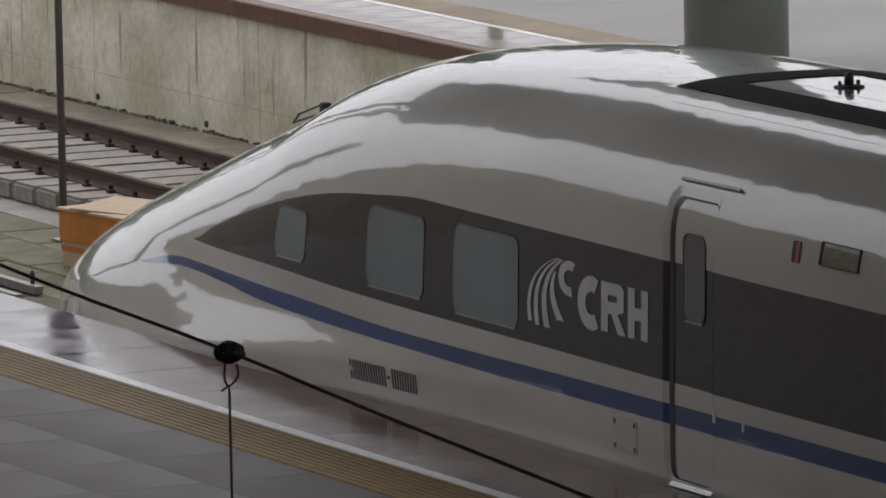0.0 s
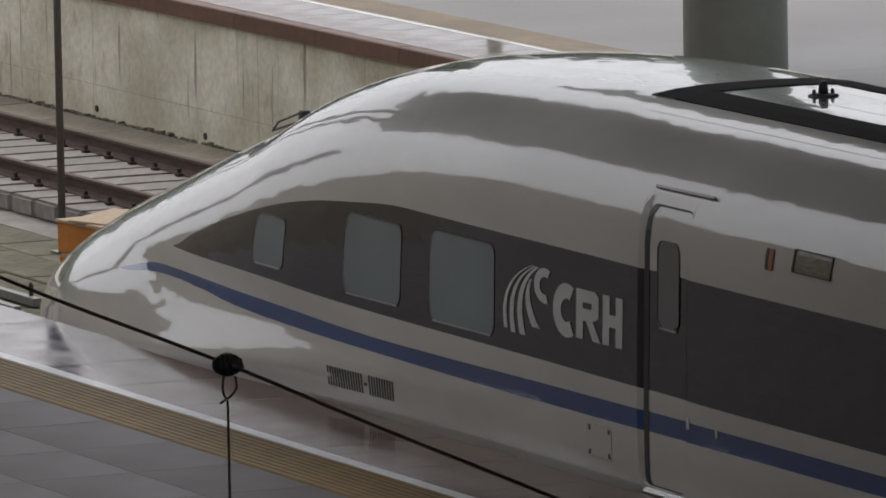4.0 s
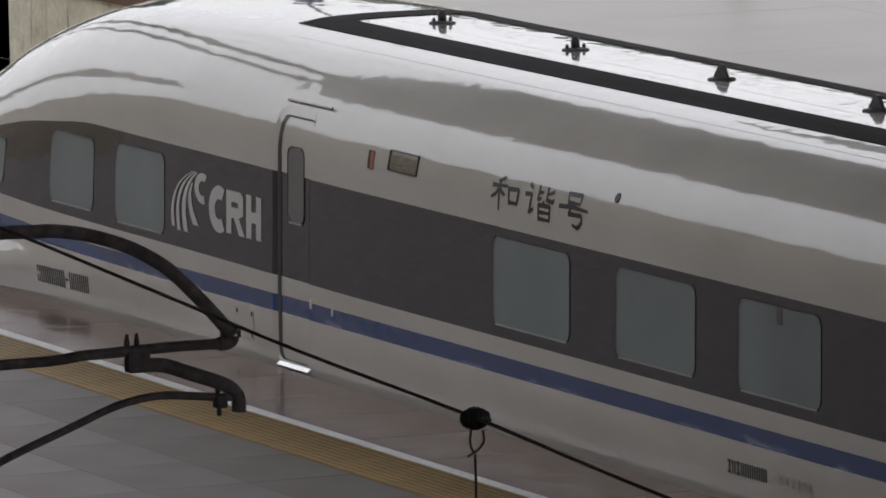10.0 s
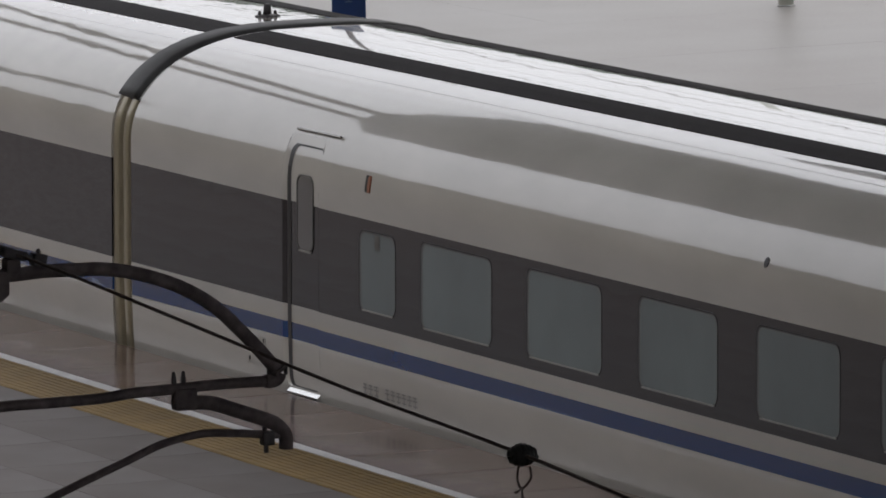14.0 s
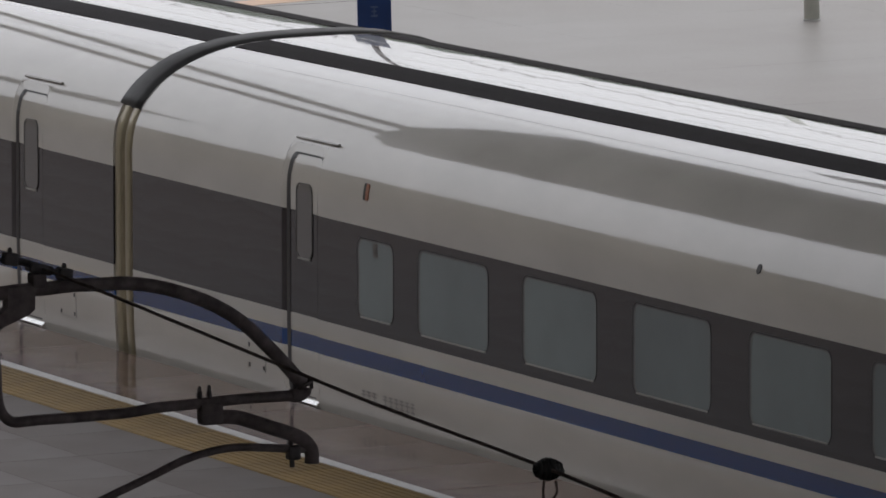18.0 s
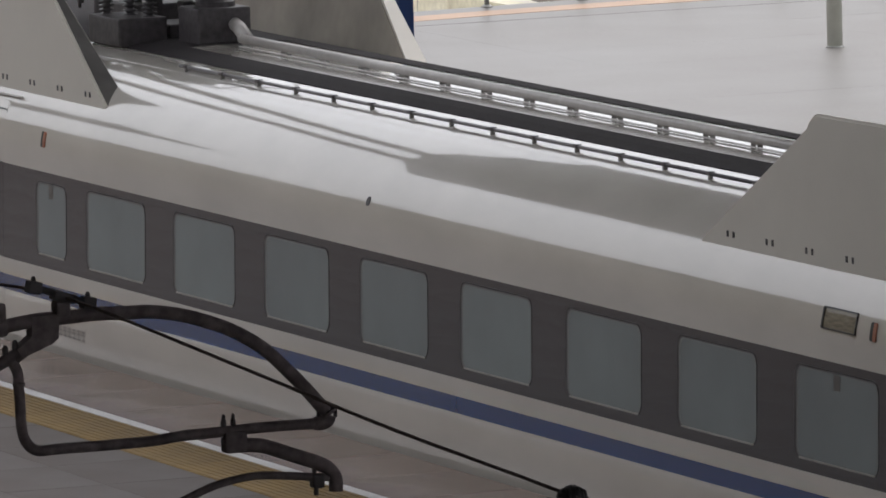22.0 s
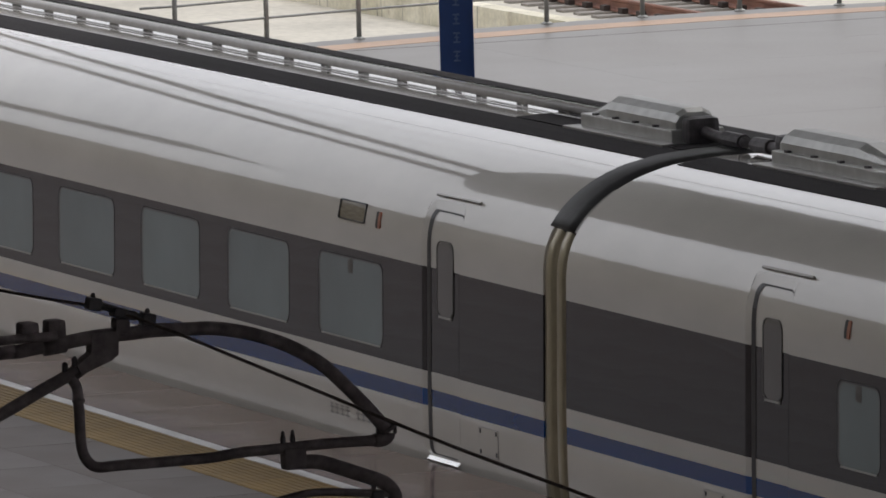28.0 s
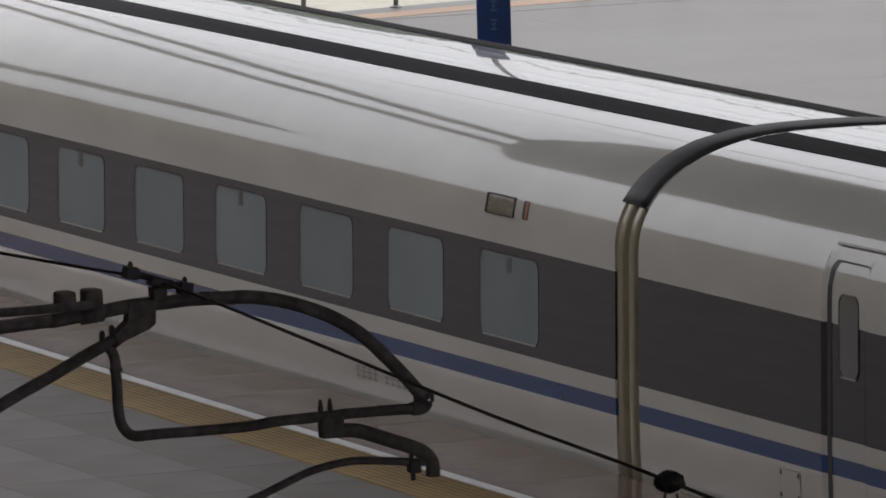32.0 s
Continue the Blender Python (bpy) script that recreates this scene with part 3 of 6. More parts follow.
def add_window(car, u0, u1, z0, z1, head=False, r=0.09, clip=False, both=True):
    lift = 0.004 if head else 0.002
    for sgn in ((-1, 1) if both else (-1,)):
        w = part("window", patch(rounded(u0, u1, z0, z1, r), lift, head, sgn), "glass", car, "grey-green tinted window pane")
        part("window_frame", band(rounded(u0 - 0.020, u1 + 0.002, z0 - 0.002, z1 + 0.010, r + 0.004), rounded(u0 + 0.012, u1 - 0.001, z0 + 0.001, z1 - 0.004, r - 0.004),
                                  lift + 0.001, 0.006, head, sgn), "trim", w)
        part("pane_edge", band(rounded(u0 + 0.012, u1 - 0.001, z0 + 0.001, z1 - 0.004, r - 0.004), rounded(u0 + 0.035, u1 - 0.020, z0 + 0.012, z1 - 0.016, r - 0.012),
                               lift + 0.001, 0.004, head, sgn), "pane_edge", w, "paler printed edge of the pane")
        part("sill_lip", patch(rounded(u0 + 0.05, u1 - 0.05, z0 - 0.004, z0 + 0.010, 0.006, 2), lift + 0.004, head, sgn), "faint", w, "thin pale lip under the pane")
        if clip and sgn < 0:
            uc = (u0 + u1) / 2
            part("blind_clip", patch(rounded(uc - 0.05, uc + 0.05, z1 - 0.125, z1 - 0.012, 0.01), lift + 0.002, head, sgn), "pane_seal", w)


DOOR_Z = (0.04, 2.01)


def add_door(car, u0, u1, head=False):
    """A plug door set back in a chamfered opening, with seal, window, rain bar and step plate."""
    z0, z1, sink = 0.045, 1.94, 0.014
    paint = "head" if head else "car"
    o_out, o_in = dense(rounded(u0 - 0.085, u1 + 0.012, z0 - 0.003, z1 + 0.07, 0.13)), dense(rounded(u0, u1, z0, z1, 0.08))
    o_seal = dense(rounded(u0 + 0.070, u1 - 0.006, z0 + 0.008, z1 - 0.014, 0.07))
    for sgn in (-1, 1):
        def loop(bm, o, l):
            return [bm.verts.new((u, sgn * (side(u, z, head) + l), z)) for u, z in o]

        def bridge(bm, a, b):
            for i in range(len(a)):
                j = (i + 1) % len(a)
                bm.faces.new((a[i], a[j], b[j], b[i]))
            bmesh.ops.recalc_face_normals(bm, faces=bm.faces[:])
            return bm
        bm = bmesh.new()
        g = [[bm.verts.new((u, sgn * (side(u, z, head) - sink), z)) for u in (u0, (u0 + u1) / 2, u1)] for z in np.linspace(z0, z1, 24)]
        for a, b in zip(g, g[1:]):
            for k in range(2):
                bm.faces.new((a[k], a[k + 1], b[k + 1], b[k]) if sgn < 0 else (a[k], b[k], b[k + 1], a[k + 1]))
        door = part("door", bm, paint, car, "closed plug door in the car's colours", True)
        bm = bmesh.new()
        part("door_chamfer", bridge(bm, loop(bm, o_out, 0.001), loop(bm, o_in, -sink + 0.004)), paint, door, "bevelled edge of the door opening", True)
        bm = bmesh.new()
        part("door_seal", bridge(bm, loop(bm, o_in, -sink + 0.005), loop(bm, o_seal, -sink + 0.003)), "trim", door, "black rubber door seal")
        for cu, cz, su, sz in ((u0 - 0.085, z0 - 0.005, 1, 1), (u1 + 0.012, z0 - 0.005, -1, 1), (u0 - 0.085, z1 + 0.07, 1, -1), (u1 + 0.012, z1 + 0.07, -1, -1)):
            bm = bmesh.new()
            arc = [(cu + su * 0.13 * (1 - math.sin(t)), cz + sz * 0.13 * (1 - math.cos(t))) for t in np.linspace(0, math.pi / 2, 6)]
            c = bm.verts.new((cu, sgn * (side(cu, cz, head) + 0.001), cz))
            vs = [bm.verts.new((u, sgn * (side(u, z, head) + 0.001), z)) for u, z in arc]
            for p, q in zip(vs, vs[1:]):
                bm.faces.new((c, p, q))
            part("corner_web", bm, paint, door)
        w = part("door_window", patch(rounded(u0 + 0.20, u1 - 0.13, 1.13, 1.71, 0.075), 0.004, head, sgn, sink), "door_glass", door, "tall narrow door pane")
        part("window_frame", band(rounded(u0 + 0.192, u1 - 0.124, 1.123, 1.717, 0.08), rounded(u0 + 0.203, u1 - 0.133, 1.133, 1.707, 0.07), 0.008, 0.012, head, sgn, sink), "pane_seal", w)
        part("sill_lip", patch(rounded(u0 + 0.23, u1 - 0.16, 1.116, 1.132, 0.006, 2), 0.010, head, sgn, sink), "faint", w, "thin pale lip under the pane")
        zb = 2.045
        y = sgn * (side(u0, zb, head) + 0.015)
        part("rain_bar", tube(bmesh.new(), [(u0 - 0.02, y, zb), ((u0 + u1) / 2 + 0.2, y, zb + 0.003), (u1 + 0.20, y, zb + 0.004)], 0.012, 8), "lip", door, "thin rain bar above the door")
        s = side(u0, 0.04, head)
        part("step_plate", prism(bmesh.new(), [(u0 + 0.02, sgn * (s - 0.09), 0.05), (u0 + 0.02, sgn * (s - 0.03), 0.055), (u0 + 0.02, sgn * (s + 0.03), 0.005), (u0 + 0.02, sgn * (s + 0.03), -0.01), (u0 + 0.02, sgn * (s - 0.09), -0.01)], (u1 - u0 - 0.03, 0, 0)), "steel", door, "bright metal step plate")


def plate_on(car, name, u0, u1, z0, z1, material, label="", head=False, r=0.012, lift=0.006, inset=0.0):
    return part(name, patch(rounded(u0, u1, z0, z1, r, 2), lift, head, -1, inset), material, car, label)


def gangway(car):
    """Ring between two cars: khaki side panels with a groove, a dark hood over the top."""
    for sgn in (-1, 1):
        for a, b, out in ((-0.49, -0.31, -0.015), (-0.27, -0.14, -0.03)):
            bm = bmesh.new()
            zs = list(np.linspace(-0.9, 2.0, 26))
            g = []
            for z in zs:
                s = side(0, z) + out
                g.append([bm.verts.new((u, sgn * y, z)) for u, y in ((a, s - 0.10), (a, s - 0.012), (a + 0.02, s), (b - 0.02, s), (b, s - 0.012), (b, s - 0.10))])
            for p, q in zip(g, g[1:]):
                for k in range(5):
                    bm.faces.new((p[k], p[k + 1], q[k + 1], q[k]))
            bmesh.ops.recalc_face_normals(bm, faces=bm.faces[:])
            part("gangway_panel", bm, "ring", car, "khaki gangway side panel", True)
    bm = bmesh.new()
    vs = [(-side(0, z), z) for z in (2.0, 2.06, 2.12, 2.18, 2.24, 2.30, 2.36, 2.41)] + [(v, roof(v)) for v in (-0.7, -0.4, -0.15, 0, 0.15, 0.4, 0.7)]
    vs += [(side(0, z), z) for z in (2.41, 2.36, 2.30, 2.24, 2.18, 2.12, 2.06, 2.0)]
    g = []
    for y, z in vs:
        k = 1.012
        g.append([bm.verts.new((u, y * f, 0.4 + (z - 0.4) * f)) for u, f in ((-0.50, 0.95), (-0.50, k - 0.008), (-0.47, k - 0.002), (-0.15, k - 0.002), (-0.115, k - 0.008), (-0.115, 0.95))])
    for p, q in zip(g, g[1:]):
        for i in range(5):
            bm.faces.new((p[i], p[i + 1], q[i + 1], q[i]))
    bm.faces.new(g[0])
    bm.faces.new(g[-1])
    bmesh.ops.recalc_face_normals(bm, faces=bm.faces[:])
    part("gangway_hood", bm, "hood", car, "dark grey hood over the gangway", True)
    bm = bmesh.new()
    g = [[bm.verts.new((u, y * f, 0.4 + (z - 0.4) * f)) for u, f in ((-0.11, 0.95), (-0.11, 0.985), (-0.09, 0.992), (-0.05, 0.992), (0.0, 0.999), (0.02, 0.97))] for y, z in vs]
    for p, q in zip(g, g[1:]):
        for i in range(5):
            bm.faces.new((p[i], p[i + 1], q[i + 1], q[i]))
    bmesh.ops.recalc_face_normals(bm, faces=bm.faces[:])
    part("gangway_collar", bm, "collar", car, "white rolled collar behind the hood", True)
    # plain filler box: the darkness of the gaps is put into its colour
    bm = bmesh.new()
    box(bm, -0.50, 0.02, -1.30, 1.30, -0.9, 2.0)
    part("gangway_core", bm, "recess", car, "near-black box filling the inside of the ring")


def strips(car, u0, u1, front=False, head=False):
    """Two black anti-slip walkway strips along the roof, and fine roof ribs."""
    for v0, v1 in ((-0.76, -0.45), (0.45, 0.76)):
        bm = bmesh.new()
        us = list(np.arange(u0, u1, 2.0)) + [u1]
        g = [[bm.verts.new((u, v, roof(v, u, head) + h)) for v, h in ((v0, -0.02), (v0, 0.006), ((v0 + v1) / 2, 0.007), (v1, 0.006), (v1, -0.02))] for u in us]
        for p, q in zip(g, g[1:]):
            for i in range(4):
                bm.faces.new((p[i], q[i], q[i + 1], p[i + 1]))
        part("walkway_strip", bm, "strip", car, "black anti-slip roof strip")
    if front:
        bm = bmesh.new()
        g = [[bm.verts.new((u, v, roof(v, u0, head) + h)) for u, h in ((u0 - 0.37, -0.02), (u0 - 0.37, 0.007), (u0 + 0.03, 0.007), (u0 + 0.03, -0.02))] for v in np.linspace(-0.76, 0.76, 9)]
        for p, q in zip(g, g[1:]):
            for i in range(3):
                bm.faces.new((p[i], p[i + 1], q[i + 1], q[i]))
        bmesh.ops.recalc_face_normals(bm, faces=bm.faces[:])
        part("walkway_strip", bm, "strip", car, "black anti-slip roof strip")
    for v in (-0.98, -0.2, 0.2, 0.98):
        bm = bmesh.new()
        us = list(np.arange(u0, u1, 4.0)) + [u1]
        g = [[bm.verts.new((u, v + d, roof(v + d, u, head) + h)) for d, h in ((-0.007, -0.002), (0, 0.0014), (0.007, -0.002))] for u in us]
        for p, q in zip(g, g[1:]):
            for i in range(2):
                bm.faces.new((p[i], q[i], q[i + 1], p[i + 1]))
        part("roof_rib", bm, "car", car)


def hatch(car, u0, u1, z0, z1, head=False):
    h = part("hatch", patch(rounded(u0, u1, z0, z1, 0.015, 2), 0.003, head), "head" if head else "car", car, "flush square service hatch")
    part("hatch_seam", band(rounded(u0 - 0.006, u1 + 0.006, z0 - 0.006, z1 + 0.006, 0.018, 2), rounded(u0, u1, z0, z1, 0.015, 2), 0.004, 0.01, head), "faint", h)
    for u in (u0 + 0.03, u1 - 0.03):
        for z in (z0 + 0.025, z1 - 0.025):
            part("latch", patch(rounded(u - 0.012, u + 0.012, z - 0.017, z + 0.017, 0.005, 2), 0.007, head), "ink", h)


def bars_text(car, u0, u1, z0, z1, cells, material, label, head=False):
    """Writing that cannot be read: plain bars, one part for each sign."""
    w = (u1 - u0) / len(cells)
    for i, c in enumerate(cells):
        if c == " ":
            continue
        a, b = u0 + i * w + w * 0.1, u0 + (i + 1) * w - w * 0.1
        segs = {"1": [(0.35, 0.65, 0, 1)], "8": [(0, 0.36, 0, 1), (0.64, 1, 0, 1)], "-": [(0.1, 0.9, 0.42, 0.58)],
                "z": [(0, 1, 0.8, 1), (0, 1, 0, 0.2), (0.3, 0.7, 0.2, 0.8)], "k": [(0.1, 0.9, 0.85, 0.97), (0, 1, 0.55, 0.67), (0.4, 0.6, 0, 1), (0.05, 0.95, 0.1, 0.22)]}[c]
        bm = bmesh.new()
        for x0, x1, y0, y1 in segs:
            ua, ub, za, zb = a + (b - a) * x0, a + (b - a) * x1, z0 + (z1 - z0) * y0, z0 + (z1 - z0) * y1
            bm.faces.new([bm.verts.new((u, -(side(u, z, head) + 0.004), z)) for u, z in ((ua, za), (ub, za), (ub, zb), (ua, zb))])
        bmesh.ops.remove_doubles(bm, verts=bm.verts[:], dist=0.001)
        part("marking", bm, material, car, label)


def base_car(name, label):
    car = thing(name, label, "train car", "cars of the train", at=(0, YC, 0))
    cuts = sorted(set([0, 0.1, 3.255, 4.002, 22.165, 22.912, 24.45, 24.56] + [float(u) for u in np.arange(1, 24.4, 1.0) if min(abs(u - c) for c in (3.255, 4.002, 22.165, 22.912)) > 0.2]))
    part("shell", skin(cuts, False, [(3.255, 4.002, *DOOR_Z), (22.165, 22.912, *DOOR_Z)]), "car", car, "glossy white body with a charcoal band and a blue line")
    gangway(car)
    strips(car, 0.05, 24.5)
    add_door(car, 3.34, 3.99)
    add_door(car, 22.25, 22.90)
    add_window(car, 4.83, 5.53, 0.79, 1.40, clip=True)
    for k in range(8):
        u = 6.03 + 1.998 * k
        add_window(car, u, u + 1.34, 0.77, 1.42, clip=(k == 7))
    plate_on(car, "lamp_body", 4.93, 5.03, 1.70, 1.83, "rubber", "dark lamp body")
    plate_on(car, "side_lamp", 4.985, 5.032, 1.70, 1.83, "red", "small orange-red side lamp", lift=0.010)
    plate_on(car, "lamp_body", 21.21, 21.31, 1.70, 1.83, "rubber", "dark lamp body")
    plate_on(car, "side_lamp", 21.265, 21.312, 1.70, 1.83, "red", "small orange-red side lamp", lift=0.010)
    d = plate_on(car, "display", 20.45, 20.97, 1.72, 1.86, "display", "amber destination display behind glass", lift=0.004)
    part("display_frame", band(rounded(20.43, 20.985, 1.714, 1.866, 0.012, 2), rounded(20.455, 20.972, 1.722, 1.858, 0.008, 2), 0.012, 0.014), "rubber", d)
    plate_on(car, "camera_dot", 12.08, 12.15, 1.83, 1.90, "rubber", "small black round port", r=0.028)
    hatch(car, 2.52, 2.88, 0.15, 0.36)
    hatch(car, 23.29, 23.66, 0.15, 0.36)
    bars_text(car, 4.86, 5.95, 0.14, 0.23, "kkk kkkkkk", "faint_ink", "faint grey lettering in plain bars")
    bars_text(car, 20.2, 21.2, 0.14, 0.23, "kkkk kkkk", "faint_ink", "faint grey lettering in plain bars")
    return car


def short_car(name, label):
    """The car with a single narrow window at its front and ten windows."""
    car = thing(name, label, "train car", "cars of the train", at=(0, YC, 0))
    part("shell", skin([0, 0.1] + [float(u) for u in range(1, 25)] + [24.45, 24.56], False, []), "car", car, "glossy white body with a charcoal band and a blue line")
    gangway(car)
    strips(car, 0.05, 24.5)
    add_window(car, 1.98, 2.50, 0.77, 1.42)
    for k in range(10):
        u = 4.79 + 1.905 * k
        add_window(car, u, u + 1.15, 0.77, 1.42, clip=(k in (0, 4, 6, 9)))
    plate_on(car, "lamp_body", 2.23, 2.33, 1.72, 1.86, "rubber", "dark lamp body")
    plate_on(car, "side_lamp", 2.285, 2.332, 1.72, 1.86, "red", "small dark side lamp", lift=0.010)
    plate_on(car, "lamp_body", 22.77, 22.87, 1.72, 1.86, "rubber", "dark lamp body")
    plate_on(car, "side_lamp", 22.825, 22.872, 1.72, 1.86, "red", "small dark side lamp", lift=0.010)
    d = plate_on(car, "display", 22.06, 22.58, 1.72, 1.86, "display", "amber destination display behind glass", lift=0.004)
    part("display_frame", band(rounded(22.04, 22.6, 1.714, 1.866, 0.012, 2), rounded(22.065, 22.582, 1.722, 1.858, 0.008, 2), 0.012, 0.014), "rubber", d)
    bars_text(car, 3.43, 4.76, 0.15, 0.25, "kkk kkkkkk", "faint_ink", "faint grey lettering in plain bars")
    bars_text(car, 19.3, 20.4, 0.15, 0.25, "kkkk kkkk", "faint_ink", "faint grey lettering in plain bars")
    return car


def swoosh(car):
    """The white emblem on the band: three curved blades and a hook."""
    def blade(a, b, c, w0, w1):
        bm = bmesh.new()
        pts = []
        for t in np.linspace(0, 1, 12):
            u = (1 - t) ** 2 * a[0] + 2 * t * (1 - t) * b[0] + t * t * c[0]
            z = (1 - t) ** 2 * a[1] + 2 * t * (1 - t) * b[1] + t * t * c[1]
            pts.append((u, z, w0 + (w1 - w0) * t))
        g = [[bm.verts.new((u + s * w / 2, -(side(u, z, True) + 0.004), z)) for s in (-1, 1)] for u, z, w in pts]
        for p, q in zip(g, g[1:]):
            bm.faces.new((p[0], p[1], q[1], q[0]))
        part("emblem_blade", bm, "letter", car, "white curved blade of the emblem")
    blade((-15.16, 1.34), (-15.72, 1.20), (-15.60, 0.86), 0.02, 0.062)
    blade((-15.13, 1.335), (-15.62, 1.19), (-15.48, 0.84), 0.03, 0.075)
    blade((-15.10, 1.33), (-15.50, 1.17), (-15.33, 0.84), 0.04, 0.095)
    blade((-15.20, 1.24), (-15.34, 1.10), (-15.12, 0.91), 0.03, 0.12)
    bm = bmesh.new()
    g = []
    for a in np.linspace(radians(60), radians(285), 14):
        g.append([bm.verts.new((u, -(side(u, z, True) + 0.004), z)) for u, z in ((-14.98 + r * 0.85 * math.cos(a), 1.215 + r * 0.60 * math.sin(a)) for r in (0.10, 0.205))])
    for p, q in zip(g, g[1:]):
        bm.faces.new((p[0], p[1], q[1], q[0]))
    part("emblem_hook", bm, "letter", car, "white hook of the emblem")
    # three white block shapes beside the emblem
    def place(u, z):
        u, z = -14.17 + (u + 14.17) * 1.06 - 0.04, 1.06 + (z - 1.06) * 1.06 + 0.028
        return (u, -(side(u, z, True) + 0.004), z)
    bm = bmesh.new()
    g = [[bm.verts.new(place(-14.57 + r * math.cos(a), 1.058 + r * 0.86 * math.sin(a))) for r in (0.088, 0.205)] for a in np.linspace(radians(60), radians(300), 16)]
    for p, q in zip(g, g[1:]):
        bm.faces.new((p[0], p[1], q[1], q[0]))
    part("emblem_block", bm, "letter", car, "white block shape")
    for quads in ([[(-14.43, 0.90), (-14.33, 0.90), (-14.33, 1.22), (-14.43, 1.22)], [(-14.33, 1.14), (-14.20, 1.14), (-14.15, 1.22), (-14.33, 1.22)], [(-14.20, 1.05), (-14.10, 1.05), (-14.10, 1.19), (-14.15, 1.22), (-14.20, 1.14)],
                   [(-14.33, 1.02), (-14.20, 1.02), (-14.10, 1.05), (-14.20, 1.05), (-14.20, 1.10), (-14.33, 1.10)], [(-14.28, 1.02), (-14.18, 1.02), (-14.07, 0.90), (-14.18, 0.90)]],
                  [[(-14.04, 0.90), (-13.94, 0.90), (-13.94, 1.22), (-14.04, 1.22)], [(-13.85, 0.90), (-13.75, 0.90), (-13.75, 1.22), (-13.85, 1.22)], [(-13.94, 1.02), (-13.85, 1.02), (-13.85, 1.10), (-13.94, 1.10)]]):
        bm = bmesh.new()
        for q in quads:
            bm.faces.new([bm.verts.new(place(u, z)) for u, z in q])
        part("emblem_block", bm, "letter", car, "white block shape")


MARK_U, MARK_STEP, MARK_W = -9.33, 0.605, 0.50


def brush_marks(car):
    """Three brush-written signs above the band, as slanted strokes of changing width."""
    glyphs = (
        [[(0.42, 0.98), (0.22, 0.86)], [(0.02, 0.72), (0.55, 0.76)], [(0.28, 0.90), (0.27, 0.50), (0.26, 0.02)], [(0.26, 0.66), (0.15, 0.48), (0.0, 0.36)], [(0.29, 0.64), (0.40, 0.52), (0.47, 0.50)],
         [(0.60, 0.72), (0.62, 0.50), (0.63, 0.24)], [(0.60, 0.70), (0.95, 0.72), (0.93, 0.48), (0.91, 0.26)], [(0.63, 0.30), (0.92, 0.31)]],
        [[(0.12, 0.98), (0.22, 0.88)], [(0.0, 0.68), (0.22, 0.70), (0.19, 0.40), (0.15, 0.14)], [(0.13, 0.16), (0.30, 0.28)], [(0.46, 0.98), (0.45, 0.60), (0.56, 0.64)], [(0.46, 0.80), (0.62, 0.82)],
         [(0.98, 0.90), (0.80, 0.80)], [(0.76, 0.98), (0.76, 0.62), (0.99, 0.60), (1.0, 0.68)], [(0.68, 0.56), (0.60, 0.46)], [(0.48, 0.44), (0.49, 0.0)], [(0.48, 0.43), (0.88, 0.45), (0.87, 0.0)], [(0.50, 0.23), (0.86, 0.24)], [(0.50, 0.03), (0.86, 0.03)]],
        [[(0.28, 0.98), (0.30, 0.70)], [(0.28, 0.96), (0.74, 0.98), (0.70, 0.70)], [(0.30, 0.71), (0.70, 0.72)], [(0.0, 0.56), (0.5, 0.60), (1.0, 0.56)], [(0.42, 0.58), (0.34, 0.38), (0.78, 0.40), (0.80, 0.20), (0.66, 0.02), (0.48, 0.08)]])
    for k, strokes in enumerate(glyphs):
        a = MARK_U + k * MARK_STEP
        b, z0, z1 = a + MARK_W, 1.615, 1.86
        for st in strokes:
            bm = bmesh.new()
            n = len(st)
            for i in range(n - 1):
                (xa, ya), (xb, yb) = st[i], st[i + 1]
                p, q = Vector((a + (b - a) * xa, z0 + (z1 - z0) * ya)), Vector((a + (b - a) * xb, z0 + (z1 - z0) * yb))
                d = (q - p).normalized()
                w0, w1 = 0.017, 0.017 if i < n - 2 else 0.011
                nx = Vector((-d.y, d.x))
                p, q = p - d * 0.006, q + d * 0.006
                bm.faces.new([bm.verts.new((c.x, -(side(c.x, c.y, True) + 0.004), c.y)) for c in (p + nx * w0, p - nx * w0, q - nx * w1, q + nx * w1)])
            part("brush_stroke", bm, "ink", car, "dark stroke of a brush-written mark")


def roof_fin(car, u, kind):
    z = roof(0, u, True)
    fin = part("roof_aerial", lathe(bmesh.new(), [(0.105, -0.02), (0.105, 0.010), (0.075, 0.016), (0.045, 0.020)], (u, 0, z), 18), "black", car, "black roof aerial", True)
    if kind == "flat":
        for d in (-0.09, 0, 0.09):
            part("aerial_stub", lathe(bmesh.new(), [(0.025, 0.0), (0.025, 0.02), (0.012, 0.045)], (u + d, 0, z + 0.01), 8), "black", fin)
        return
    if kind == "stub":
        part("aerial_stub", lathe(bmesh.new(), [(0.036, 0.0), (0.032, 0.055), (0.028, 0.082), (0.014, 0.09)], (u, 0, z + 0.015), 10), "black", fin, "", True)
        for d in (-0.07, 0.07):
            part("aerial_stub", lathe(bmesh.new(), [(0.014, 0.0), (0.014, 0.03), (0.008, 0.038)], (u, d, z + 0.01), 8), "black", fin)
    else:
        part("aerial_fin", prism(bmesh.new(), [(u - 0.12, -0.013, z + 0.012), (u + 0.12, -0.013, z + 0.012), (u + 0.04, -0.013, z + 0.11), (u - 0.01, -0.013, z + 0.12)], (0, 0.026, 0)), "black", fin)


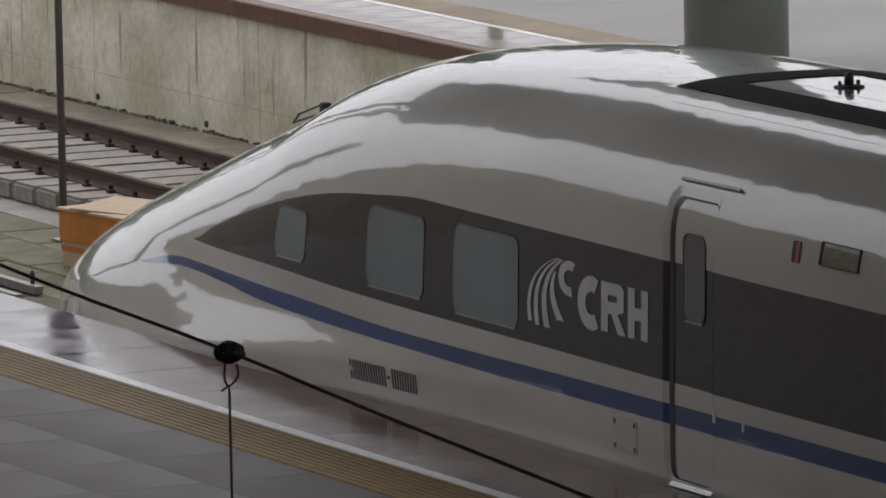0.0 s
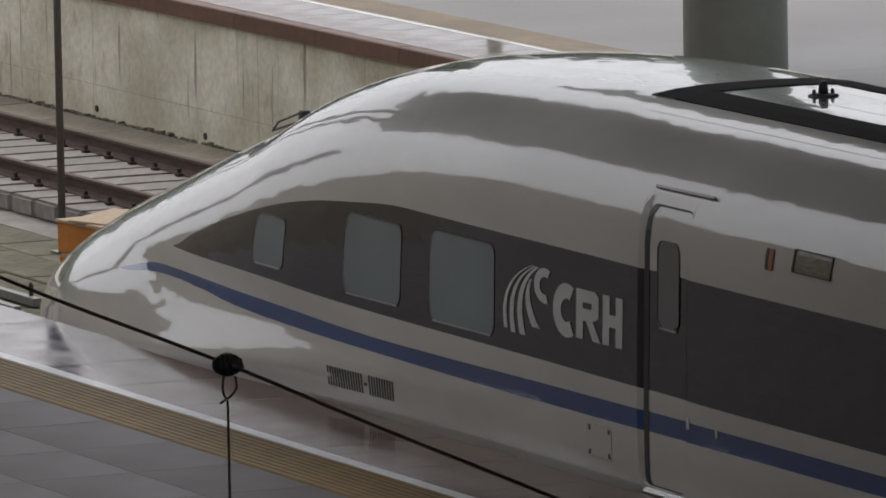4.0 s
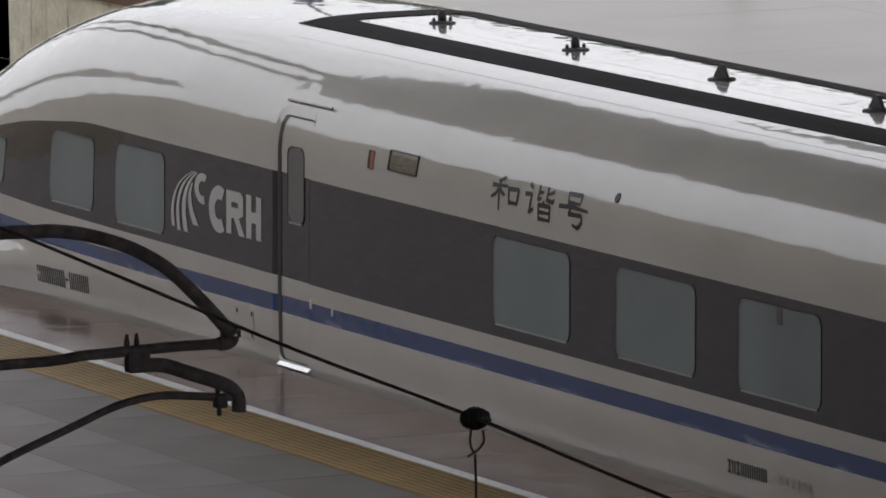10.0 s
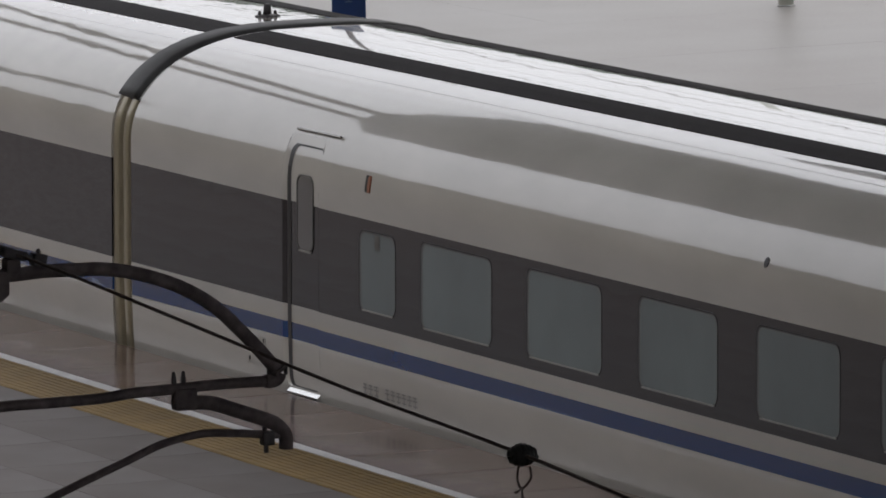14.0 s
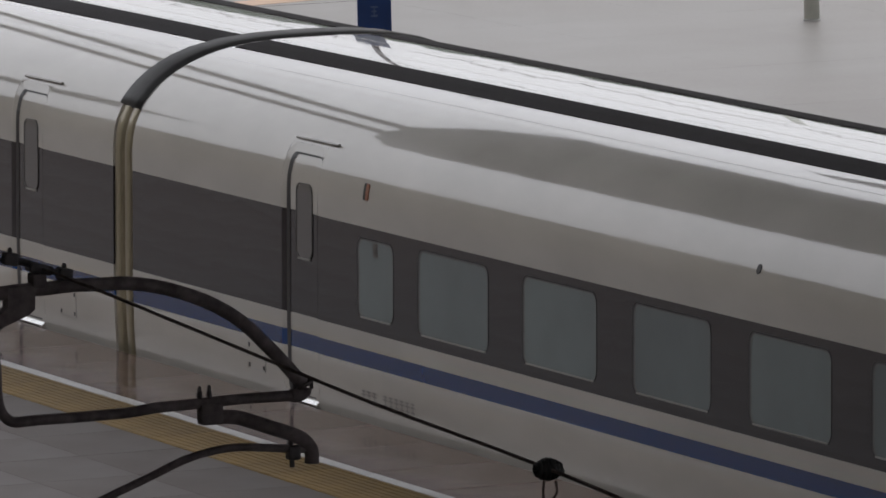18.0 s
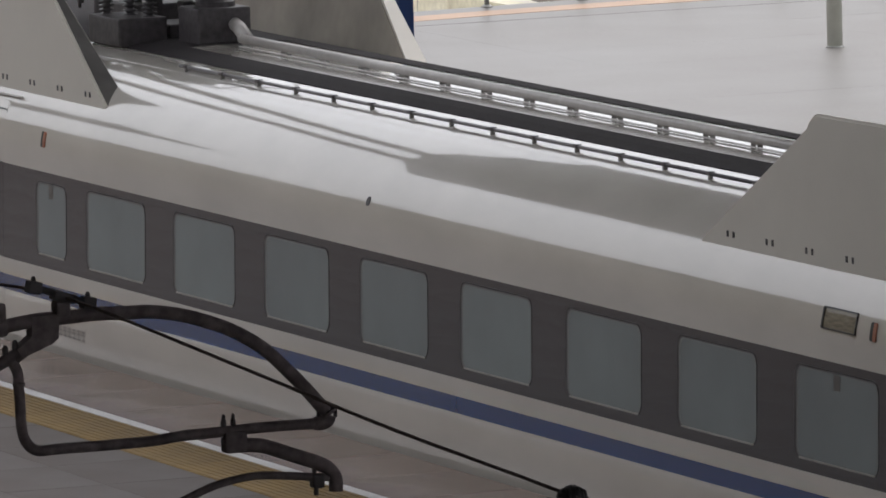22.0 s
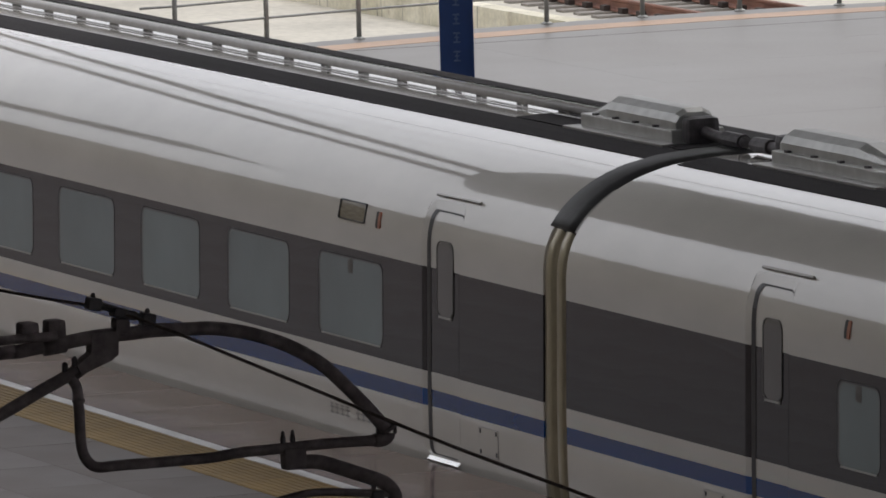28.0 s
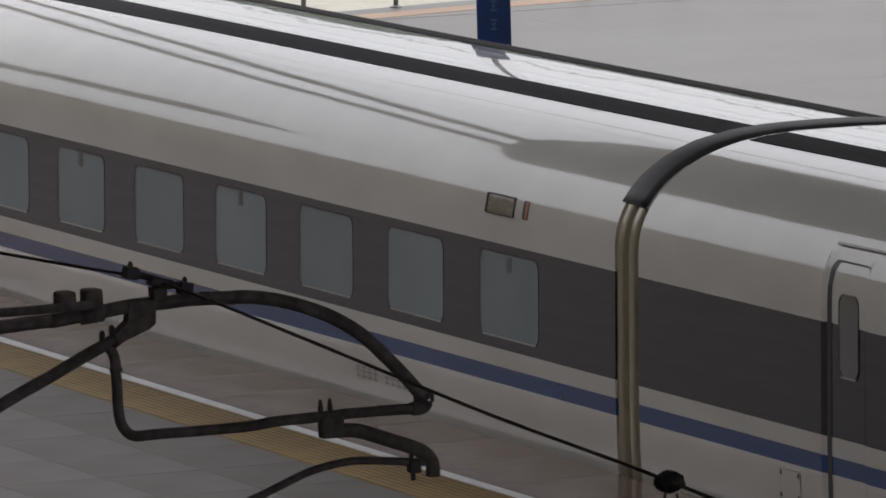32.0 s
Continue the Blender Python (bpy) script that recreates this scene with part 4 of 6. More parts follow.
def head_car():
    car = thing("lead_car", "glossy white streamlined lead car, charcoal band, blue line", "train car", "cars of the train", at=(0, YC, 0))
    us = [NOSE + 0.0005] + [NOSE + 13.3 * t ** 1.7 for t in np.linspace(0.03, 1, 60) if NOSE + 13.3 * t ** 1.7 < -13.7] + [-13.545, -12.798, -12, -11, -10, -9, -8, -7, -6, -5, -4, -3, -2, -1, -0.55, -0.44]
    part("shell", skin(us, True, [(-13.545, -12.798, *DOOR_Z)]), "head", car, "streamlined glossy white nose and body with pointed charcoal band")
    add_door(car, -13.46, -12.81, True)
    add_window(car, -19.98, -19.42, 0.84, 1.20, True, 0.07)
    add_window(car, -18.33, -17.36, 0.80, 1.38, True, 0.09)
    add_window(car, -16.86, -15.80, 0.77, 1.41, True, 0.09)
    add_window(car, -9.29, -7.92, 0.77, 1.42, True)
    add_window(car, -7.11, -5.77, 0.77, 1.42, True)
    add_window(car, -5.06, -3.74, 0.77, 1.42, True, clip=True)
    plate_on(car, "lamp_body", -11.66, -11.55, 1.69, 1.83, "rubber", "dark lamp body", True)
    plate_on(car, "side_lamp", -11.605, -11.548, 1.69, 1.83, "red", "small orange-red side lamp", True, lift=0.010)
    d = plate_on(car, "display", -11.25, -10.74, 1.72, 1.86, "display", "amber destination display behind glass", True, lift=0.004)
    part("display_frame", band(rounded(-11.27, -10.72, 1.714, 1.866, 0.012, 2), rounded(-11.248, -10.733, 1.722, 1.858, 0.008, 2), 0.012, 0.014, True), "rubber", d)
    plate_on(car, "camera_dot", -7.22, -7.14, 1.86, 1.93, "rubber", "small black round port", True, r=0.03)
    plate_on(car, "door_handle", -12.79, -12.75, 0.50, 0.58, "letter", "small bright handle", True)
    plate_on(car, "door_handle", -12.36, -12.33, 0.49, 0.55, "letter", "small bright handle", True)
    hatch(car, -14.31, -13.95, 0.14, 0.355, True)
    swoosh(car)
    brush_marks(car)
    bars_text(car, -18.50, -17.44, 0.120, 0.262, "8888888-88888", "ink", "dark running number as plain bars", True)
    bars_text(car, -5.25, -4.60, 0.175, 0.27, "z8z888888", "ink", "dark lettering as plain bars", True)
    bars_text(car, -4.52, -3.86, 0.19, 0.255, "-k1kkkk", "faint", "faint lettering as plain bars", True)
    strips(car, -14.78, -0.5, True, True)
    for u, kind in ((-14.05, "stub"), (-11.5, "stub"), (-8.88, "fin"), (-6.28, "fin"), (-3.64, "flat"), (-1.1, "stub")):
        roof_fin(car, u, kind)
    # wiper standing proud of the windscreen
    w = part("wiper", tube(bmesh.new(), [(-22.06, -0.30, 1.46), (-22.10, -0.30, 1.66), (-22.60, -0.30, 1.53)], 0.009, 6), "black", car, "black windscreen wiper")
    part("wiper_arm", tube(bmesh.new(), [(-22.10, -0.30, 1.50), (-22.16, -0.30, 1.58), (-22.69, -0.30, 1.46)], 0.009, 6), "black", w)
    part("wiper_link", tube(bmesh.new(), [(-22.58, -0.30, 1.535), (-22.70, -0.30, 1.455)], 0.009, 6), "black", w)
    part("wiper_joint", box(bmesh.new(), -22.13, -22.05, -0.34, -0.26, 1.46, 1.67, 0.02), "black", w)
    part("skirt", new_box(-23.5, -0.6, -1.3, 1.3, -1.05, -0.6), "recess", car, "dark underframe")
    return car


# ---- roof equipment ----
def silver_cover(car, u0, u1, v0, slope, plug):
    """A silver cable cover: a faceted lid on a flat box; the end named in slope tapers, the other holds the black plug."""
    vc, w = v0, 0.36
    z = roof(vc, 1) - 0.02
    base = part("cable_cover", new_box(u0, u1, vc - w / 2 - 0.04, vc + w / 2 + 0.04, z, z + 0.13, 0.012), "silver", car, "silver cable cover box on the roof")
    bm = bmesh.new()
    prof = [(-w / 2, 0.12), (-w / 2, 0.19), (-w * 0.40, 0.245), (-w * 0.2, 0.285), (w * 0.2, 0.285), (w * 0.40, 0.245), (w / 2, 0.19), (w / 2, 0.12)]
    L = u1 - u0
    if slope < 0:
        st = [(u0 + 0.03, 0.15), (u0 + 0.42, 1.0), (u1 - 0.10, 1.0), (u1 - 0.04, 0.82)]
    else:
        st = [(u0 + 0.04, 0.82), (u0 + 0.10, 1.0), (u1 - 0.62, 1.0), (u1 - 0.03, 0.15)]
    g = [[bm.verts.new((u, vc + y * (0.55 + 0.45 * k), z + 0.12 + (h - 0.12) * k)) for y, h in prof] for u, k in st]
    for p, q in zip(g, g[1:]):
        for i in range(7):
            bm.faces.new((p[i], q[i], q[i + 1], p[i + 1]))
    bm.faces.new(g[0][::-1])
    bm.faces.new(g[-1])
    bmesh.ops.recalc_face_normals(bm, faces=bm.faces[:])
    part("cover_lid", bm, "silver", base, "faceted round silver lid with a tapered end")
    for k in range(4):
        u = u0 + 0.25 + k * (L - 0.6) / 3
        part("bolt", new_box(u - 0.03, u + 0.03, vc - w / 2 - 0.035, vc - w / 2 + 0.0, z + 0.125, z + 0.145), "black", base)
    part("cover_tray", new_box(u0 - 0.08, u1 + 0.08, vc - w / 2 - 0.16, vc + w / 2 + 0.14, z - 0.02, z + 0.035, 0.006), "alu", base, "flat metal tray under the cover")
    end = u1 if slope < 0 else u0
    d = 1 if slope < 0 else -1
    if plug:
        part("cable_plug", box(bmesh.new(), *sorted((end - 0.02 * d, end + 0.14 * d)), vc - 0.14, vc + 0.13, z + 0.02, z + 0.23, 0.05), "black", base, "black rubber cable plug")
        part("cable", tube(bmesh.new(), smooth_path([(end + 0.10 * d, vc, z + 0.12), (end + 0.35 * d, vc, z + 0.10), (end + 0.6 * d, vc + 0.02, z + 0.09), (end + 0.85 * d, vc + 0.02, z + 0.09)]), 0.042, 10), "black", base, "thick black jumper cable", True)
        part("cable_joint", tube(bmesh.new(), [(end + 0.50 * d, vc + 0.01, z + 0.095), (end + 0.80 * d, vc + 0.02, z + 0.09)], 0.060, 10), "black", base, "black cable joint")
    return base


def cable_rail(car, u0, u1, v, double=True, step=0.82):
    """A high-voltage cable in a long rail on small brackets."""
    z = roof(v, 1)
    h, r = (0.074, 0.040) if double else (0.040, 0.015)
    rail = part("cable_rail", tube(bmesh.new(), [(u, v, z + h) for u in np.linspace(u0, u1, 5)], r, 12), "tube" if double else "arm", car, "roof cable on brackets", True)
    if double:
        part("foot_rail", tube(bmesh.new(), [(u, v - 0.02, z + 0.010) for u in np.linspace(u0, u1, 3)], 0.008, 6), "tube", rail)
    n = int((u1 - u0) / step)
    for k in range(n + 1):
        u = u0 + 0.15 + k * (u1 - u0 - 0.3) / max(n, 1)
        if double:
            for d in (-0.06, 0.06):
                part("bracket", new_box(u + d - 0.009, u + d + 0.009, v - 0.02, v + 0.02, z - 0.03, z + h - 0.02, 0.004), "alu", rail)
            part("bracket_link", new_box(u - 0.07, u + 0.07, v - 0.008, v + 0.008, z + 0.026, z + 0.042), "alu", rail)
        else:
            part("bracket", new_box(u - 0.014, u + 0.014, v - 0.016, v + 0.016, z - 0.03, z + h - 0.004, 0.004), "alu", rail)
            part("bracket", new_box(u - 0.035, u + 0.035, v - 0.022, v + 0.022, z + h - 0.010, z + h + 0.019, 0.004), "arm", rail)


def fairing(car, u0, u1, sgn):
    """A trapezoid side plate beside the current collector: thin, with a flared rim and slots along its foot."""
    v = 1.49
    bm = bmesh.new()
    out = [(u0, 1.97), (u0 + 0.12, 2.12)]
    for cu, cz, a0, a1, r in ((u0 + 2.12, 2.94, 150, 92, 0.22), (u1 - 1.72, 2.94, 88, 32, 0.24)):
        for a in np.linspace(radians(a0), radians(a1), 6):
            out.append((cu + r * math.cos(a), cz + r * math.sin(a)))
    out += [(u1 - 0.10, 2.06), (u1, 1.94)]
    n = len(out)

    def yy(z):
        return sgn * v
    a = [bm.verts.new((u, yy(z), z)) for u, z in out]
    b = [bm.verts.new((u, yy(z) - sgn * (0.06 + 0.15 * max(3.15 - z, 0)), z)) for u, z in out]
    bm.faces.new(a)
    bm.faces.new(b[::-1])
    for i in range(n):
        j = (i + 1) % n
        bm.faces.new((a[i], a[j], b[j], b[i]))
    bmesh.ops.recalc_face_normals(bm, faces=bm.faces[:])
    es = [e for e in bm.edges if abs(e.verts[0].co.y - e.verts[1].co.y) < 0.05 and not (e.verts[0].co.z < 2.05 and e.verts[1].co.z < 2.05)]
    bmesh.ops.bevel(bm, geom=es, offset=0.018, segments=2, affect="EDGES")
    f = part("fairing", bm, "fairing", car, "grey trapezoid fairing plate on the roof")
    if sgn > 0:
        # separate back panel, darker and blotchier than the plate's front
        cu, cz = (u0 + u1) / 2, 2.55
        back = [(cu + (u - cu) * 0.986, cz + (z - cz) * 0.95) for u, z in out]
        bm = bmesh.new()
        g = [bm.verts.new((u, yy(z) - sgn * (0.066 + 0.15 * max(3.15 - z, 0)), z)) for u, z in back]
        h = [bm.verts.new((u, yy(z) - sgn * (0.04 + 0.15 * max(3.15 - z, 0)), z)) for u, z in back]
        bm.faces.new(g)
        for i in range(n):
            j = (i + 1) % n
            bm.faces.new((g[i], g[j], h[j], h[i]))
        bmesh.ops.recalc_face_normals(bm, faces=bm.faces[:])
        part("back_panel", bm, "plate_back", f, "darker mottled back of the fairing")
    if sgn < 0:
        # dark strip over the sloping end face: its shade is put into the colour
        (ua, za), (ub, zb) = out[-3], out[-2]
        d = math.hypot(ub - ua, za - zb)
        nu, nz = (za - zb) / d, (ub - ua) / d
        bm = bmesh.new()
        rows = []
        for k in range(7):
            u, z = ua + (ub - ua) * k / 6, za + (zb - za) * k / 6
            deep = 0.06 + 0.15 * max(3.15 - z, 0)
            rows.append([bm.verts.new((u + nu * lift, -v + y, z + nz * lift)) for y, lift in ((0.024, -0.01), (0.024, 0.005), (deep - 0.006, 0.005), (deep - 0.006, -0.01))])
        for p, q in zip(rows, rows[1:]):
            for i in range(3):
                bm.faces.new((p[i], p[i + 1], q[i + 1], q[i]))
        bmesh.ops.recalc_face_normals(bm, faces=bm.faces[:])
        part("end_strip", bm, "end_shade", f, "end face of the fairing with its shade painted dark")
        for k in range(9):
            u = u0 + 0.62 + k * (u1 - u0 - 1.2) / 8
            for d in (-0.05, 0.05):
                zz = 2.185
                part("slot", new_box(u + d - 0.015, u + d + 0.015, *sorted((yy(zz) - 0.004, yy(zz) + 0.01)), zz - 0.022, zz + 0.022), "ink", f)


def insulator(parent, u, v, z0, h, r=0.10, n=9, material="porcelain", name="insulator"):
    prof = [(r * 0.45, 0)]
    for k in range(n):
        a = k * h / n
        prof += [(r * 0.5, a + 0.1 * h / n), (r, a + 0.45 * h / n), (r * 0.96, a + 0.58 * h / n), (r * 0.5, a + 0.8 * h / n)]
    prof.append((r * 0.5, h))
    ins = part(name, lathe(bmesh.new(), prof, (u, v, z0), 16), material, parent, "ribbed insulator", True)
    return ins


def kit_box(parent, u0, u1, v0, v1, z1, label="black equipment box"):
    return part("equipment_box", new_box(u0, u1, v0, v1, ROOF - 0.04, z1, 0.02), "black", parent, label)


def lead(parent, pts, r=0.016, material="black"):
    part("flexible_lead", tube(bmesh.new(), smooth_path(pts), r, 6), material, parent, "", True)


def collector_front(car):
    """The folded current collector at the front: boxes, ribbed columns, arm tubes and loose leads."""
    kit_box(car, 4.75, 5.22, -0.32, 0.16, 2.80)
    kit_box(car, 3.86, 4.60, -0.80, -0.36, 2.70)
    kit_box(car, 3.0, 3.8, -0.35, 0.35, 2.74)
    kit_box(car, 4.0, 4.5, -0.30, 0.25, 2.62)
    part("insulator_foot", lathe(bmesh.new(), [(0.17, 0), (0.17, 0.05), (0.13, 0.07)], (4.98, -0.07, 2.79), 16), "black", car)
    insulator(car, 4.98, -0.07, 2.85, 0.46, 0.118, 11)
    for u, v, zb, h in ((3.95, -0.66, 2.68, 0.36), (4.22, -0.55, 2.68, 0.40), (4.50, -0.48, 2.68, 0.38), (3.5, -0.20, 2.72, 0.34), (3.5, 0.25, 2.72, 0.34)):
        insulator(car, u, v, zb, h, 0.066, 10, "dark_rib")
    frame_ = part("collector_frame", box(bmesh.new(), 3.4, 4.9, -0.52, -0.16, 3.06, 3.20, 0.05), "black", car, "black frame of the folded current collector")
    tubes = [
        ("side_beam", [(3.0, -0.58, 3.12), (3.8, -0.62, 3.17), (4.7, -0.55, 3.17), (5.15, -0.35, 3.12)], 0.045, "black"),
        ("crossbeam", [(3.6, -0.55, 3.10), (3.6, 0.4, 3.10)], 0.05, "black"), ("crossbeam", [(4.5, -0.55, 3.12), (4.5, 0.3, 3.12)], 0.05, "black"),
        ("arm_tube", [(1.55, -0.20, 3.24), (3.6, -0.20, 3.15)], 0.060, "arm"), ("arm_tube", [(1.85, 0.20, 3.24), (3.6, 0.20, 3.15)], 0.055, "black"),
        ("arm_rod", [(1.8, -0.02, 3.17), (3.6, -0.05, 3.08)], 0.025, "arm"), ("collector_head", [(2.0, -0.75, 3.30), (2.0, 0.75, 3.30)], 0.03, "black"),
        ("collector_head", [(2.35, -0.75, 3.29), (2.35, 0.75, 3.29)], 0.03, "black"), ("spring", [(3.7, 0.05, 3.0), (4.5, 0.02, 3.02)], 0.075, "black"),
        ("insulator_cap_bar", [(4.3, -0.30, 3.16), (5.0, -0.07, 3.33)], 0.04, "black"),
    ]
    for nm, pts, rr, mm in tubes:
        part(nm, tube(bmesh.new(), smooth_path(pts) if len(pts) > 2 else pts, rr, 10), mm, frame_, "", True)
    for u, v in ((3.5, -0.35), (4.2, 0.1), (4.75, -0.2)):
        part("bracket", box(bmesh.new(), u - 0.12, u + 0.12, v - 0.08, v + 0.08, 2.98, 3.16, 0.02), "black", frame_)
    for pts in ([(2.5, -0.60, 3.02), (2.75, -0.62, 3.22), (3.1, -0.60, 3.24), (3.5, -0.5, 3.18)], [(2.7, -0.70, 2.96), (2.95, -0.70, 3.12), (3.3, -0.65, 3.14), (3.6, -0.5, 3.10)],
                [(4.3, -0.35, 3.02), (4.5, -0.40, 2.90), (4.7, -0.38, 2.92), (4.8, -0.25, 3.05)], [(4.9, -0.20, 3.30), (5.2, -0.30, 3.36), (5.45, -0.34, 3.28), (5.55, -0.34, 3.16)],
                [(2.1, 0.0, 2.88), (2.4, -0.1, 2.98), (2.8, -0.2, 2.96), (3.3, -0.3, 3.0)], [(3.3, -0.72, 3.05), (3.35, -0.75, 2.92), (3.4, -0.74, 2.86)], [(4.6, 0.1, 3.2), (4.3, -0.2, 3.32), (3.9, -0.3, 3.34), (3.4, -0.3, 3.26)],
                [(2.6, -0.66, 3.10), (2.9, -0.68, 3.26), (3.25, -0.66, 3.20), (3.4, -0.6, 3.06)], [(2.3, -0.5, 3.00), (2.45, -0.52, 3.16), (2.75, -0.55, 3.20), (3.0, -0.55, 3.10)],
                [(3.4, -0.70, 2.72), (3.5, -0.74, 2.90), (3.62, -0.70, 3.02), (3.7, -0.6, 3.10)], [(3.2, -0.6, 2.74), (3.3, -0.66, 2.95), (3.45, -0.62, 3.08)],
                [(3.7, -0.62, 3.18), (3.95, -0.66, 3.30), (4.25, -0.60, 3.30), (4.45, -0.5, 3.20)], [(4.2, -0.5, 3.2), (4.5, -0.52, 3.34), (4.8, -0.40, 3.36), (5.0, -0.2, 3.32)],
                [(5.0, -0.1, 3.34), (5.1, 0.1, 3.40), (5.3, 0.25, 3.34), (5.35, 0.3, 3.2)], [(3.9, 0.2, 2.72), (4.1, 0.1, 2.9), (4.4, 0.05, 2.95), (4.6, 0.1, 2.8)]):
        lead(frame_, pts)
    for u, v, z, w in ((3.62, -0.55, 2.98, 0.07), (3.80, -0.60, 3.24, 0.06), (4.05, -0.50, 3.20, 0.09), (4.35, -0.52, 3.04, 0.06), (4.62, -0.44, 3.24, 0.08), (3.25, -0.52, 3.20, 0.07), (4.15, -0.30, 2.80, 0.08), (4.62, -0.20, 2.78, 0.07)):
        part("clamp_block", new_box(u - w, u + w, v - 0.05, v + 0.05, z - w * 0.7, z + w * 0.7, 0.015), "black", frame_)
    part("balance_rod", tube(bmesh.new(), smooth_path([(2.6, -0.45, 3.02), (3.3, -0.50, 3.08), (3.9, -0.50, 3.02), (4.5, -0.42, 3.04)]), 0.022, 8), "arm", frame_, "", True)
    dish = part("insulator_cap", lathe(bmesh.new(), [(0.03, 0), (0.17, 0.01), (0.15, 0.03), (0.06, 0.06), (0.03, 0.10)], (2.05, 0.0, 2.80), 16), "porcelain", car, "grey dish-shaped insulator cap", True)
    part("insulator_stem", lathe(bmesh.new(), [(0.06, 0), (0.06, 0.34)], (2.05, 0.0, 2.47), 12), "black", dish)
    part("cable_boot", tube(bmesh.new(), [(5.16, 0.02, 2.66), (5.34, 0.0, 2.64), (5.75, -0.09, 2.57)], 0.06, 10), "tube", car, "grey cable boot", True)
    part("roof_mat", roof_sheet(0.1, 5.3, -0.66, 0.66), "strip", car, "black anti-slip roof mat")


def collector_rear(car):
    """The second collector with its grey column, ribbed barrel and cables."""
    kit_box(car, 20.0, 20.5, -0.35, 0.10, 2.79)
    kit_box(car, 19.4, 20.2, 0.30, 0.70, 2.78)
    kit_box(car, 21.0, 21.6, -0.62, -0.20, 2.66)
    kit_box(car, 22.5, 23.6, 0.22, 0.62, 2.70)
    insulator(car, 20.25, -0.12, 2.80, 0.50, 0.13, 8)
    for u, v, zb, h, m in ((21.1, -0.42, 2.65, 0.36, "dark_rib"), (21.5, -0.35, 2.65, 0.34, "porcelain"), (21.9, 0.05, 2.60, 0.40, "porcelain"), (21.3, 0.2, 2.60, 0.40, "dark_rib"), (20.6, 0.3, 2.6, 0.36, "dark_rib")):
        insulator(car, u, v, zb, h, 0.085, 7, m)
    barrel = part("barrel_insulator", lathe(bmesh.new(), [p for k in range(9) for p in ((0.125, 0.042 * k), (0.135, 0.042 * k + 0.012), (0.135, 0.042 * k + 0.024), (0.118, 0.042 * k + 0.034))], (22.9, 0.42, 2.69), 20), "dark_rib", car, "dark ribbed barrel insulator", True)
    part("barrel_cap", lathe(bmesh.new(), [(0.14, 0), (0.14, 0.02), (0.05, 0.03), (0.03, 0.07)], (22.9, 0.42, 3.07), 20), "alu", barrel, "pale metal cap")
    frame_ = part("collector_frame", box(bmesh.new(), 20.4, 21.9, -0.45, -0.05, 2.98, 3.12, 0.05), "black", car, "black frame of the folded current collector")
    tubes = [
        ("side_beam", [(20.1, -0.45, 3.10), (20.8, -0.50, 3.02), (21.4, -0.48, 2.94), (21.9, -0.40, 2.92)], 0.06, "black"), ("crossbeam", [(20.6, -0.5, 3.05), (20.6, 0.5, 3.05)], 0.05, "black"),
        ("crossbeam", [(21.7, -0.5, 3.02), (21.7, 0.5, 3.02)], 0.05, "black"), ("lower_arm", [(20.9, 0.0, 3.1), (22.6, 0.0, 3.42)], 0.07, "black"),
        ("upper_arm", [(22.5, -0.10, 3.42), (20.4, -0.20, 3.46)], 0.04, "arm"), ("upper_arm", [(22.5, 0.15, 3.42), (20.4, 0.25, 3.46)], 0.04, "arm"),
        ("link_rod", [(21.9, -0.1, 2.95), (22.6, -0.05, 3.40)], 0.022, "arm"), ("collector_head", [(20.3, -0.75, 3.46), (20.3, 0.75, 3.46)], 0.03, "black"), ("spring", [(20.7, 0.1, 3.0), (21.6, 0.1, 2.98)], 0.075, "black"),
    ]
    for nm, pts, rr, mm in tubes:
        part(nm, tube(bmesh.new(), smooth_path(pts) if len(pts) > 2 else pts, rr, 10), mm, frame_, "", True)
    for u, v in ((20.5, -0.3), (21.2, 0.0), (21.8, -0.2)):
        part("bracket", box(bmesh.new(), u - 0.14, u + 0.14, v - 0.10, v + 0.10, 2.84, 3.06, 0.03), "black", frame_)
    lead(frame_, [(22.9, 0.42, 3.13), (22.7, 0.3, 3.18), (22.45, 0.2, 3.08), (22.1, 0.1, 3.08), (21.8, 0.0, 3.0)], 0.022)
    lead(frame_, [(23.0, 0.3, 2.72), (22.8, 0.1, 2.90), (22.4, -0.05, 2.98), (21.9, -0.1, 3.02)], 0.010, "arm")
    lead(frame_, [(22.75, -0.42, 2.52), (22.7, -0.42, 2.75), (22.55, -0.38, 2.95), (22.2, -0.35, 3.02), (21.8, -0.3, 3.0)], 0.014, "arm")
    lead(frame_, [(22.9, -0.55, 2.50), (22.6, -0.62, 2.58), (22.2, -0.66, 2.56), (21.9, -0.7, 2.48)], 0.024)
    lead(frame_, [(20.4, -0.3, 3.2), (20.8, -0.4, 3.34), (21.2, -0.4, 3.30), (21.5, -0.3, 3.14)])
    part("cable_tray_rail", tube(bmesh.new(), [(20.2, -0.60, 2.66), (22.4, -0.60, 2.66)], 0.016, 6), "black", car)
    part("roof_mat", roof_sheet(19.0, 24.4, -0.66, 0.66), "strip", car, "black anti-slip roof mat")


def roof_sheet(u0, u1, v0, v1, lift=0.009):
    """A thin mat that follows the roof's arch."""
    bm = bmesh.new()
    g = [[bm.verts.new((u, v, roof(v) + h)) for u, h in ((u0, -0.01), (u0, lift), (u1, lift), (u1, -0.01))] for v in np.linspace(v0, v1, 9)]
    for p, q in zip(g, g[1:]):
        for i in range(3):
            bm.faces.new((p[i], p[i + 1], q[i + 1], q[i]))
    bmesh.ops.recalc_face_normals(bm, faces=bm.faces[:])
    return bm


